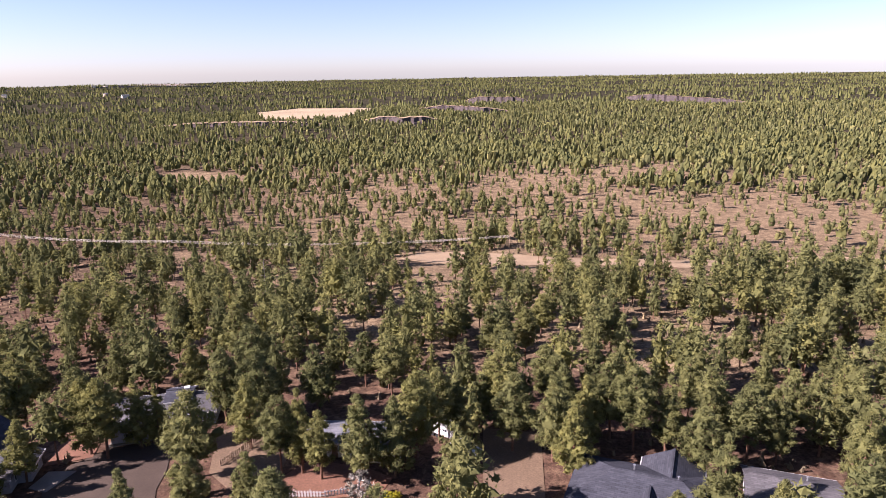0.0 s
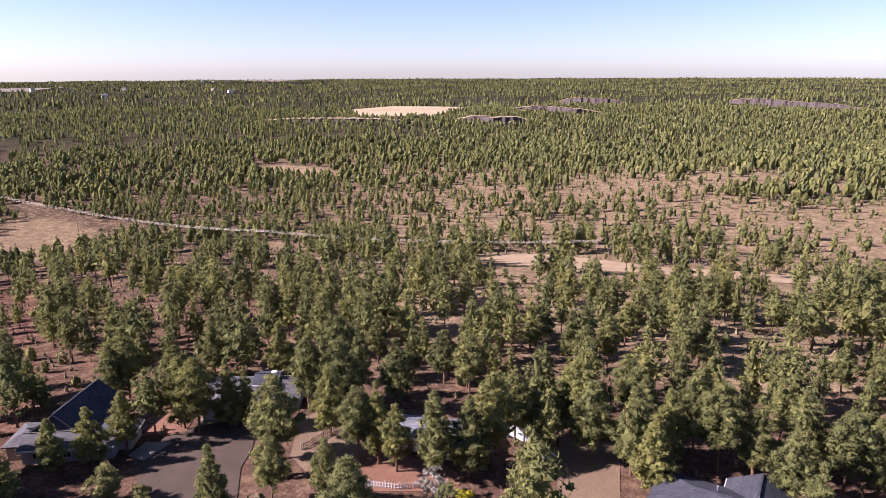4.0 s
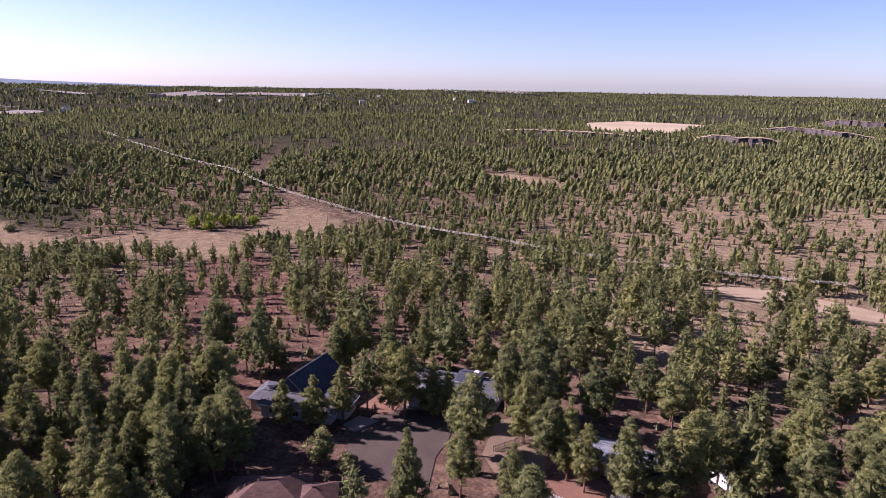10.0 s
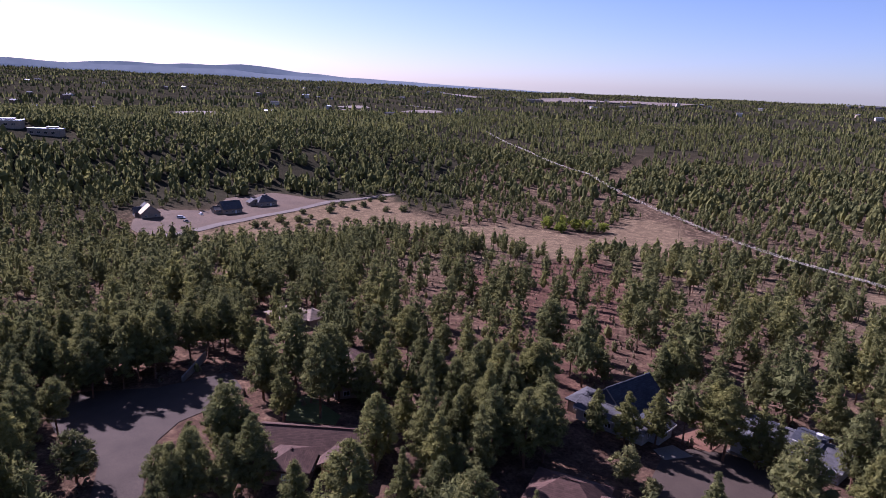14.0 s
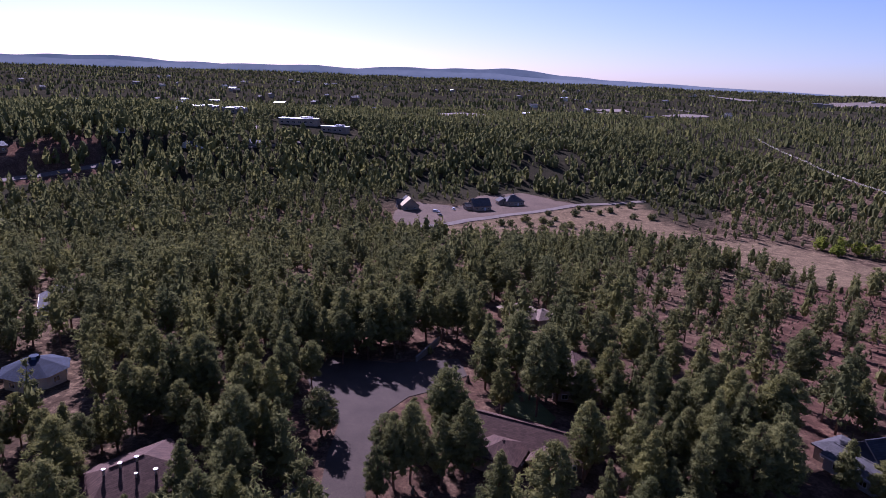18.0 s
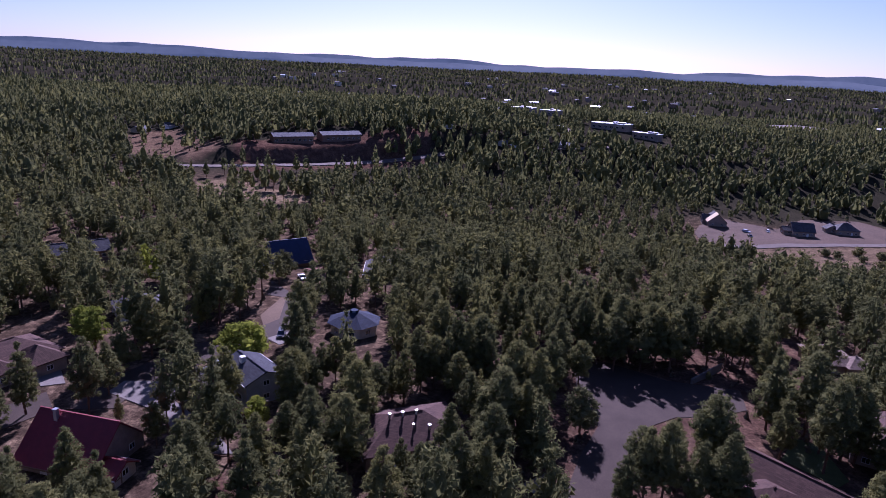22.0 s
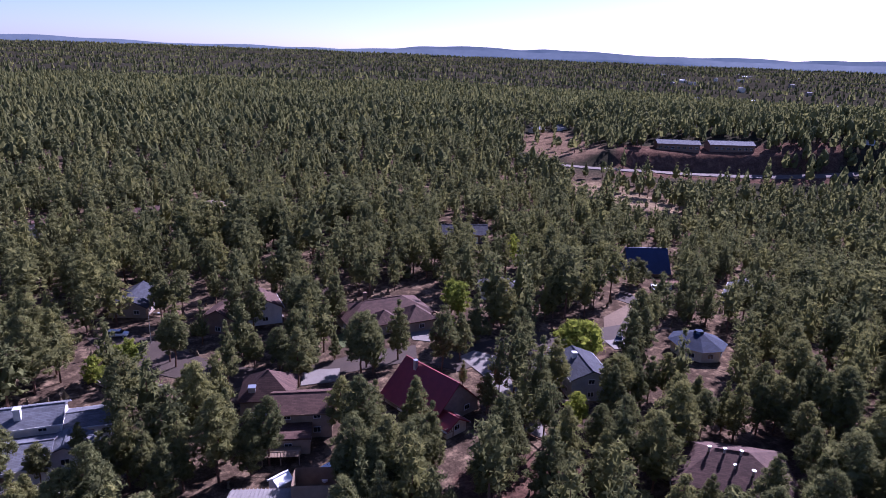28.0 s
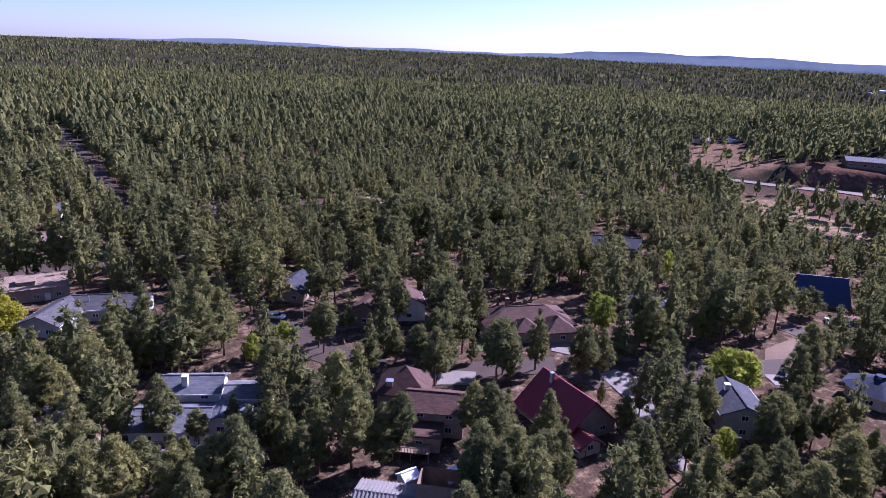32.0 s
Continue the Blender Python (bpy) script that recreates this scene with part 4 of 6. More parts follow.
def open_woods(x, y, r, turn):
    """Share of the spots that bear a pine."""
    w = waves(x, y, 60)
    k = np.clip(0.85 + 0.3 * w, 0.25, 1) * np.clip(0.85 + np.where(turn < 100, 0.85, 0.4) * waves(x + 31, y - 12, 13), 0.1, 1.25)
    k *= 1 - (0.52 + 0.3 * waves(x - 70, y + 40, 27)) * step(38 + 16 * w, 8, turn) * step(225, 275, r) * step(760, 560, r)
    k *= 1 - 0.3 * step(18, 30, turn) * step(80, 68, turn) * step(340, 300, r)
    k *= np.where((turn < 66) & (r > 120), 0.94, 1.0)
    for px, py, pr in OPEN_KNOLLS:
        k *= 1 - 0.8 * step(pr * 1.1, pr * 0.5, np.hypot(x - px, y - py))
    k *= np.where(inside(RED_SLOPE, x, y), 0.58, 1.0)
    k = np.where((turn > 90) & (r > 150), np.clip(0.95 + 0.5 * waves(x, y, 21) + 0.25 * w, 0.3, 1), k * 0.95)
    k = np.where(inside(DRY_SLOPE, x, y), 0.12, np.where(inside(CABIN_CLEARING, x, y), 0.16, k))
    k = np.where(inside(FAR_SOIL, x, y) | inside(FAR_MEADOW, x, y), 0.1, k)
    below, above = bench_edge(turn) + 10, bench_edge(turn) + 42
    return np.where((turn > 113) & (turn < 131) & (r > below - 120) & (r < above), np.where((r > below) | (r > below - 35) & (r < below - 10), 0.22, 0.45), k)


OPEN_FRONTS = [(-177, -131), (-119, 39)]


def free(spots, gap=3.5):
    """Drop spots on houses, before their fronts and the roads, or too near a listed tree."""
    ok = np.ones(len(spots), bool)
    x, y = spots[:, 0], spots[:, 1]
    r = np.hypot(x, y)
    sx, sy = to_sun.x / math.hypot(to_sun.x, to_sun.y), to_sun.y / math.hypot(to_sun.x, to_sun.y)
    for hx, hy, w in HOUSE_SPOTS:
        hr = math.hypot(hx, hy)
        along, across = (x * hx + y * hy) / hr, np.abs(x * hy - y * hx) / hr
        lit, aside = (x - hx) * sx + (y - hy) * sy, np.abs((x - hx) * sy - (y - hy) * sx)
        ok &= (np.hypot(x - hx, y - hy) > w) & ~((across < w * 0.9) & (along > hr - w - (50 if w >= 30 else 30 if (hx, hy) in OPEN_FRONTS else 14 if hr < 150 else 8)) & (along < hr)) & ~((aside < w * 0.7) & (lit > 0) & (lit < w + 11))
    for p in ROADSIDE:
        for back in ((8, 18, 30, 44, 58) if p in (FAR_MEADOW, FAR_SOIL, FAR_ROAD) else (5, 12, 20, 30) if p is DIRT_TRACK else (5, 10)):
            ok &= ~(inside(p, x * (1 + back / r), y * (1 + back / r)) & ~inside(p, x, y))
    for lx, ly, h in LISTED + ROUND_JUNIPERS + BRIGHT_BROADLEAVES:
        ok &= np.hypot(x - lx, y - ly) > gap
    return spots[ok]


ROADSIDE = [CUL_DE_SAC, TURNAROUND, YARD, YARD_RED, STREET, STREET_EAST, GRAVEL_LOT, DIRT_TRACK, MEADOW, MEADOW_WEST, BUILDING_PADS, ROAD_WEST, ROAD_AVENUE, FAR_MEADOW, FAR_SOIL, FAR_ROAD]
extra = np.array([(x, y, gz(x, y), h) for x, y, h in beyond])
near_fill = free(scatter(60, 230, 40, 11, 17, lambda x, y, r, t: np.where(t > 100, 1.0, 0.78) * open_woods(x, y, r, t)), 3.8)
mid = free(scatter(230, 340, 45, 11, 17.5, open_woods, 0.3), 3.4)
NORTH, SOUTH = (-45, 100), (100, 204)
back = free(np.concatenate([scatter(340, 520, 33, 11, 18, open_woods, 0.36, NORTH), scatter(340, 520, 50, 11, 18, open_woods, 0.36, SOUTH)]), 3.0)
SHAPES = tuple((b0 * 12 / 13, w * 12 / 13, pk, top) for b0, w, pk, top in PINE_SHAPES)
fine_models = [model(7, 8, 7, 7, 16, 0.27, b0, w, pk, top, lump=0.32, thick=0.45) for b0, w, pk, top in SHAPES]
mid_models = [model(6, 7, 5, 5, 9, 0.36, b0, w, pk, top, lump=0.36, thick=0.55) for b0, w, pk, top in SHAPES]
back_models = [model(5, 7, 4, 3, 3, 0.5, b0, w, pk, top, lump=0.36, thick=0.78) for b0, w, pk, top in SHAPES]
valley_models = [model(5, 6, 0, 0, 0, 0, b0, w * 0.9, pk, top) for b0, w, pk, top in SHAPES]
small_models = [model(3, 5, 0, 0, 0, 0, 1.2, w, pk, 0.55) for w, pk in ((2.9, 0.3), (3.3, 0.4), (3.6, 0.35), (2.7, 0.4), (3.9, 0.45))]
far_models = [model(2, 5, 0, 0, 0, 0, 0.5, w, 0.3, 0.7, trunk=False) for w in (3.2, 3.6, 4.0, 4.3, 3.5)]
forest("pine_grove", np.concatenate([extra, near_fill]), fine_models, NEEDLES, BARK, "ponderosa pines between the houses")
forest("pine_forest", mid, mid_models, NEEDLES, BARK, "open ponderosa pine forest on red soil")
forest("pine_forest", back, back_models, NEEDLES, BARK, "ponderosa pine forest on the valley floor")
shrubs = free(scatter(65, 650, 100, 2.0, 5.0, lambda x, y, r, t: np.where((t < 28) & (r > 150), 0.95, np.where(r < 260, 0.55, 0.15))), 3.0)
bush_models = [model(2, 6, 2, 3, 0, 0, 0.6, 5.2, 0.4, 0.5, lump=0.45, thick=0.8, trunk=False) for _ in range(4)]
close = np.hypot(shrubs[:, 0], shrubs[:, 1]) < 240
fine_bushes = [model(3, 6, 3, 5, 8, 0.7, 0.6, 5.2, 0.4, 0.5, lump=0.4, thick=0.75, trunk=False) for _ in range(4)]
forest("juniper_scrub", shrubs[close], fine_bushes, JUNIPER, BARK, "olive junipers among the pines")
forest("juniper_scrub", shrubs[~close], bush_models, JUNIPER, BARK, "round olive junipers scattered on dry ground")
brush = free(scatter(70, 330, 18, 0.7, 2.0, lambda x, y, r, t: np.where((t < 100), 0.8, 0.45)), 1.5)
brush_models = [model(1, 5, 1, 2, 0, 0, 1.0, 6.0, 0.4, 0.5, lump=0.5, trunk=False) for _ in range(3)]
forest("low_brush", brush, brush_models, DRY_BRUSH, BARK, "low dry brush and grass clumps on red soil")
far_scrub = scatter(600, 1500, 150, 4, 8, lambda x, y, r, t: step(26, 10, t))
forest("far_scrub", far_scrub, [model(2, 5, 0, 0, 0, 0, 0.5, 5.4, 0.4, 0.5, trunk=False) for _ in range(4)], JUNIPER, BARK, "pale olive juniper woodland on far slopes")
forest("far_forest", free(scatter(520, 900, 62, 11, 18, open_woods, 0.36, SOUTH), 1.0), valley_models, NEEDLES, BARK, "dense dark pine forest on the far bench")
forest("far_forest", free(scatter(520, 900, 40, 11, 18, open_woods, 0.38, NORTH), 1.0), small_models, NEEDLES, BARK, "dense dark pine forest in the valley")
forest("far_forest", free(scatter(900, 1500, 68, 9, 14.5, open_woods, 0.25), 1.0), far_models, NEEDLES, BARK, "dense dark pine forest beyond the valley")
farthest_models = [model(1, 4, 0, 0, 0, 0, 0.5, w, 0.3, trunk=False) for w in (5.5, 6.5, 6.0, 7.0)]
forest("distant_forest", scatter(1500, 4600, 480, 8, 14, lambda x, y, r, t: np.clip(0.85 + 0.3 * waves(x, y, 300), 0, 1) * (1 - 0.35 * step(60, 66, t) * step(130, 122, t) * step(3400, 3000, r))), farthest_models, NEEDLES, BARK, "unbroken dark pine forest towards the horizon")

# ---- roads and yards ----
# hills along the skyline, glowing in a haze colour
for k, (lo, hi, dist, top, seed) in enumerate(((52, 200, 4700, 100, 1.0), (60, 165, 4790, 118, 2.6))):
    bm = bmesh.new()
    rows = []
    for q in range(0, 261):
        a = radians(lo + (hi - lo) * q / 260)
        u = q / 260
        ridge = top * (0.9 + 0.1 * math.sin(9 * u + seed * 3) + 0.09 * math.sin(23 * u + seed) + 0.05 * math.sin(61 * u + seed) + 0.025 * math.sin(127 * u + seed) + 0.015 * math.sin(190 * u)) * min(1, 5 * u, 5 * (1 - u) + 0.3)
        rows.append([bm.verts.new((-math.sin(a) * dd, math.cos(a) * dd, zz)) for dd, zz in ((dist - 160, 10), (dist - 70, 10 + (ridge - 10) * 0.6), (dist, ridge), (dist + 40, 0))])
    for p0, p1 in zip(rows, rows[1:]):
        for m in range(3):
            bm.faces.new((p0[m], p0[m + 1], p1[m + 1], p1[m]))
    tagged(part("backdrop", bm, HAZE_HILLS), "low wooded hills on the skyline with a blue-gray haze glow", "hills", kind="structure")

patch("road_asphalt", CUL_DE_SAC, ASPHALT, 0.1, "gray asphalt cul-de-sac mottled with tree shade", "road")
patch("road_turnaround", TURNAROUND, ASPHALT, 0.1, "gray asphalt turnaround and street", "road")
patch("road_street", STREET, ASPHALT, 0.1, "gray asphalt residential street", "road")
patch("road_street_east", STREET_EAST, ASPHALT, 0.1, "gray asphalt residential street end", "road")
patch("road_south", ROAD_SOUTH, ASPHALT, 0.1, "gray asphalt side road", "road")
patch("road_avenue", ROAD_AVENUE, ASPHALT, 0.12, "long straight asphalt avenue under pines", "road", 12)
patch("road_west", ROAD_WEST, GRAVEL, 0.3, "pale gravel road across the meadow", "road", 8)
patch("gravel_lot", GRAVEL_LOT, DIRT, 0.06, "brown gravel turning lot", "lot")
patch("yard_dirt", YARD, DIRT, 0.07, "packed pale dirt yard", "yard")
patch("yard_red_dirt", YARD_RED, RED_DIRT, 0.07, "bare red dirt yard", "yard")
patch("yard_east", EAST_LOT, DIRT, 0.07, "bare dirt drive in shade", "yard")
patch("dirt_track", DIRT_TRACK, SAND, 0.15, "pale sandy dirt track", "track", 8)
patch("hay_field", HAY_FIELD, DRY_FIELD, 1.0, "dry straw-coloured field", "field", 60)
patch("building_pads", BUILDING_PADS, GRADED, 0.2, "graded dirt building lots", "lot", 8)


# ---- houses ----
def box(bm, x0, x1, y0, y1, z0, z1):
    v = [bm.verts.new((x, y, z)) for z in (z0, z1) for x, y in ((x0, y0), (x1, y0), (x1, y1), (x0, y1))]
    for f in ((3, 2, 1, 0), (4, 5, 6, 7), (0, 1, 5, 4), (1, 2, 6, 5), (2, 3, 7, 6), (3, 0, 4, 7)):
        bm.faces.new([v[k] for k in f])


def slab(bm, corners, thick=0.22):
    """A thick sheet under the given upper corners."""
    top = [bm.verts.new(c) for c in corners]
    low = [bm.verts.new((c[0], c[1], c[2] - thick)) for c in corners]
    bm.faces.new(top)
    bm.faces.new(low[::-1])
    n = len(top)
    for k in range(n):
        bm.faces.new((top[k], low[k], low[(k + 1) % n], top[(k + 1) % n]))


def at_local(cx, cy, rot, x, y):
    c, s = math.cos(radians(rot)), math.sin(radians(rot))
    return cx + c * x - s * y, cy + s * x + c * y


def window(parent, x, y, z, w, h, face, frame_mat=None):
    """A window with frame, sill and pane; face is the wall's outward turn in degrees from +x."""
    bm = bmesh.new()
    for x0, x1, z0, z1 in ((-w / 2, w / 2, h / 2 - 0.08, h / 2), (-w / 2, w / 2, -h / 2, -h / 2 + 0.08), (-w / 2, -w / 2 + 0.08, -h / 2 + 0.08, h / 2 - 0.08),
                           (w / 2 - 0.08, w / 2, -h / 2 + 0.08, h / 2 - 0.08), (-0.03, 0.03, -h / 2 + 0.08, h / 2 - 0.08)):
        box(bm, x0, x1, -0.09, 0.0, z0, z1)
    fr = part("window", bm, frame_mat or WHITE, parent)
    fr.matrix_local = pose(x, y, z, 0, 0, face + 90)
    bm = bmesh.new()
    box(bm, -w / 2 + 0.08, w / 2 - 0.08, -0.05, -0.01, -h / 2 + 0.08, h / 2 - 0.08)
    part("pane", bm, GLASS, fr)
    return fr


def block(root, x, y, w, d, wall, rise, kind, walls, roof, turn=0, over=0.5, base=0.0, windows=True, garage=False):
    """One volume of a house: walls, roof, openings. The ridge runs along its w."""
    holder = pose(x, y, base, 0, 0, turn)
    bm = bmesh.new()
    a, b = w / 2, d / 2
    if kind == "gable":
        pr = [(-a, -b, -1.5), (-a, b, -1.5), (-a, b, wall), (-a, 0, wall + rise), (-a, -b, wall)]
        left = [bm.verts.new(p) for p in pr]
        right = [bm.verts.new((-p[0], p[1], p[2])) for p in pr]
        bm.faces.new(left[::-1])
        bm.faces.new(right)
        for k in range(5):
            if k not in (2, 3):
                bm.faces.new((left[k], left[(k + 1) % 5], right[(k + 1) % 5], right[k]))
    else:
        box(bm, -a, a, -b, b, -1.5, wall)
    ob = part("wall", bm, walls, root)
    ob.matrix_local = holder
    bm = bmesh.new()
    e, drop = over, over * rise / b
    if kind == "gable":
        z0, z1 = wall - drop + 0.12, wall + rise + 0.12
        slab(bm, [(-a - e, -b - e, z0), (a + e, -b - e, z0), (a + e, 0, z1), (-a - e, 0, z1)])
        slab(bm, [(-a - e, 0, z1), (a + e, 0, z1), (a + e, b + e, z0), (-a - e, b + e, z0)])
    elif kind == "flat":
        box(bm, -a - e * 0.4, a + e * 0.4, -b - e * 0.4, b + e * 0.4, wall - 0.1, wall + 0.25)
    else:
        z0, z1, k = wall - 0.05, wall + rise, max(0.0, a - b)
        p = [(-a - e, -b - e, z0), (a + e, -b - e, z0), (a + e, b + e, z0), (-a - e, b + e, z0)]
        r0, r1 = (-k - 0.01, 0, z1), (k + 0.01, 0, z1)
        slab(bm, [p[0], p[1], r1, r0])
        slab(bm, [p[2], p[3], r0, r1])
        slab(bm, [p[1], p[2], r1])
        slab(bm, [p[3], p[0], r0])
    ob = part("roof", bm, roof, root)
    ob.matrix_local = holder
    bm = bmesh.new()
    if kind == "gable":
        bm.free()
        for s in (-1, 1):
            bm = bmesh.new()
            box(bm, -a - e, a + e, s * (b + e) - 0.05 + s * 0.06, s * (b + e) + 0.05 + s * 0.06, wall - drop - 0.2, wall - drop + 0.08)
            part("gutter", bm, WHITE if walls in (WHITE, GRAY_WALL, CREAM) else BROWN_WALL, root).matrix_local = holder
    else:
        bm.free()
    if windows:
        for face, ux, uy, length in ((-90, 0, -b, w), (90, 0, b, w), (0, a, 0, d), (180, -a, 0, d)):
            n = max(1, int(length / 4.2))
            for q in range(n):
                s = (q + 0.5) / n * length - length / 2
                px, py = (s, uy) if face in (-90, 90) else (ux, s)
                for level in range(1 if wall < 4.6 else 2):
                    lx, ly = at_local(x, y, turn, px, py)
                    window(root, lx, ly, base + 1.55 + 2.7 * level, 1.3, 1.1, face + turn)
    if kind != "flat":
        long = a + e if kind == "gable" else max(0.3, a - b)
        bm = bmesh.new()
        box(bm, -long, long, -0.14, 0.14, wall + rise + (0.124 if kind == "gable" else 0.004), wall + rise + (0.2 if kind == "gable" else 0.08))
        part("ridge_cap", bm, roof, root).matrix_local = holder
    if windows and w > 8:
        n = max(1, int(w / 4.2))
        for s in (-1, 1):
            bm = bmesh.new()
            box(bm, -0.5, 0.5, 0.0, 0.06, 0.02, 2.05)
            door = part("door", bm, BROWN_WALL if walls in (WHITE, CREAM, GRAY_WALL) else WHITE, root)
            door.matrix_local = holder @ pose(w / n - a, s * b, 0, 0, 0, 0 if s > 0 else 180)
            bm = bmesh.new()
            for x0, x1, z0, z1 in ((-0.62, -0.5, 0.0, 2.17), (0.5, 0.62, 0.0, 2.17), (-0.5, 0.5, 2.05, 2.17)):
                box(bm, x0, x1, 0.0, 0.09, z0, z1)
            part("door_frame", bm, WHITE, door)
            bm = bmesh.new()
            box(bm, -0.9, 0.9, 0.063, 1.2, -1.0, 0.0)
            part("doorstep", bm, CONCRETE, door)
    if garage:
        bm = bmesh.new()
        for q in range(4):
            box(bm, -2.4, 2.4, -0.08, 0.0, 0.05 + q * 0.55, 0.57 + q * 0.55)
        ob = part("garage_door", bm, WHITE, root)
        ob.matrix_local = holder @ pose(0, -b - 0.004, 0)


def chimney(root, x, y, z0, z1, w=0.9, mat=None):
    bm = bmesh.new()
    box(bm, -w / 2, w / 2, -w / 2, w / 2, z0, z1)
    box(bm, -w / 2 - 0.08, w / 2 + 0.08, -w / 2 - 0.08, w / 2 + 0.08, z1 + 0.004, z1 + 0.16)
    ob = part("chimney", bm, mat or WHITE, root)
    ob.matrix_local = pose(x, y, 0)
    return ob


def vent(root, x, y, z, r=0.12, mat=None):
    bm = bmesh.new()
    limb(bm, (0, 0, -0.5), (0, 0, 0.5), r, r, 8)
    limb(bm, (0, 0, 0.5), (0, 0, 0.62), r * 1.6, r * 1.4, 8)
    part("vent_pipe", bm, mat or METAL, root).matrix_local = pose(x, y, z)


def house(name, x, y, turn, label, blocks, category="house", chimneys=(), vents=()):
    root = tagged(new(name), label, category)
    root.matrix_world = pose(x, y, gz(x, y), 0, 0, turn)
    for kw in blocks:
        block(root, **kw)
    for c in chimneys:
        chimney(root, *c)
    for v in vents:
        vent(root, *v)
    return root


def B(x, y, w, d, wall, rise, kind, walls, roof, **more):
    return dict(x=x, y=y, w=w, d=d, wall=wall, rise=rise, kind=kind, walls=walls, roof=roof, **more)


house("slate_house", 19, 83, -16, "low house with dark slate hip roof and white gable dormer", [
    B(0, 0, 20, 11, 3.0, 2.4, "hip", GRAY_WALL, SLATE), B(3, 4.5, 7, 8, 3.0, 2.0, "gable", GRAY_WALL, SLATE, turn=90),
    B(0.5, -4.2, 4.0, 4.4, 3.2, 1.5, "gable", WHITE, SLATE, turn=90)], vents=[(-2, 1.5, 5.0), (4, 0.5, 5.1)])
house("long_slate_house", 39, 85, -14, "small house with plain dark gray gable roof", [B(0, 0, 11.5, 7, 3.0, 1.2, "gable", GRAY_WALL, GRAY_ROOF)], vents=[(2, 1, 4.0)])
house("gable_house", -84, 82, 20, "gray house with steep dark gable roof beside the cul-de-sac", [
    B(-1, 3, 12, 10.5, 3.2, 4.0, "gable", NAVY_WALL, SLATE, turn=80), B(0.5, -3.6, 14, 5, 3.0, 1.2, "gable", GRAY_WALL, GRAY_ROOF),
    B(-7.5, -1, 4, 7, 2.8, 1.0, "hip", TAN, GRAY_ROOF), B(6, -1, 5, 7, 2.8, 1.4, "gable", GRAY_WALL, SLATE, turn=90)])
house("garage_house", -62, 102, 16, "low gray house with wide garage beside the cul-de-sac", [
    B(0, 1, 17, 8, 2.9, 1.5, "gable", GRAY_WALL, GRAY_ROOF), B(-5, -3.4, 7, 6, 2.8, 1.2, "gable", GRAY_WALL, GRAY_ROOF, turn=90, garage=False),
    B(2, 2, 4, 5, 4.2, 0.8, "gable", WHITE, SLATE)], chimneys=[(3.4, 1.0, 3.0, 5.8, 0.8)])
house("mobile_home", -26, 95, 3, "white mobile home with pale roof behind pines", [
    B(0, 0, 15, 6, 2.9, 0.8, "gable", WHITE, PALE_ROOF), B(6, -2.5, 5, 4, 2.6, 0.4, "gable", WHITE, PALE_ROOF)])
house("brown_cabin", -21, 167, 15, "small brown cabin in a dirt clearing", [B(0, 0, 8, 6, 2.6, 1.6, "gable", BROWN_WALL, BROWN_ROOF)])
house("hip_cottage", -64.5, 55, 40, "brown shingled house with two hip roofs", [B(0, 0, 11, 8.5, 3.0, 2.3, "hip", TAN, BROWN_ROOF), B(6.5, -1, 6, 6, 2.8, 1.6, "hip", TAN, BROWN_ROOF)])
house("long_brown_house", -92, 24, 61, "long brown shingled house under pines", [
    B(0, 1.5, 21, 8, 3.0, 2.0, "gable", BROWN_WALL, BROWN_ROOF), B(-3, -4.5, 7, 7, 2.9, 1.6, "hip", BROWN_WALL, BROWN_ROOF, turn=90), B(5, -3, 5, 6, 2.9, 1.4, "gable", ORANGE_WALL, BROWN_ROOF, turn=90)])
house("gray_brown_house", -119, 39, -10, "house with plain gray-brown roof in pine shade", [B(0, 0, 15, 9.5, 3.0, 1.8, "gable", TAN, BROWN_ROOF)])
house("tan_hip_house", -168, 37, 20, "tan shingled hip roof house among pines", [B(0, 0, 12, 9, 3.0, 2.2, "hip", TAN, TAN_ROOF), B(4, 4, 6, 7, 3.0, 1.8, "hip", TAN, TAN_ROOF, turn=90)])
house("brown_hip_house", -82, -38, 133, "large brown shingled hip roof with pipe vents", [B(0, 0, 18, 13, 3.0, 3.0, "hip", BROWN_WALL, BROWN_ROOF)],
      vents=[(-3.5, -0.6, 5.9, 0.2), (-1.2, -0.6, 5.9, 0.2), (1.2, -0.6, 5.9, 0.2), (2.6, -3.6, 4.6, 0.22), (0, -3, 4.8, 0.16)])
root = tagged(new("octagon_house"), "many-sided house with faceted blue-gray roof", "house")
root.matrix_world = pose(-124, -73, gz(-124, -73))
bm = bmesh.new()
bmesh.ops.create_cone(bm, cap_ends=True, segments=8, radius1=5.9, radius2=5.9, depth=4.6, matrix=pose(0, 0, 0.8))
part("wall", bm, CREAM, root)
bm = bmesh.new()
bmesh.ops.create_cone(bm, cap_ends=True, segments=8, radius1=6.8, radius2=1.2, depth=2.2, matrix=pose(0, 0, 4.2))
part("roof", bm, BLUE_SHEEN, root)
bm = bmesh.new()
bmesh.ops.create_cone(bm, cap_ends=True, segments=8, radius1=1.2, radius2=1.0, depth=0.5, matrix=pose(0, 0, 5.556))
part("skylight", bm, GLASS, root)
for k in range(8):
    a = k * 45 + 22.5
    window(root, 5.46 * math.cos(radians(a)), 5.46 * math.sin(radians(a)), 1.6, 1.5, 1.2, a)
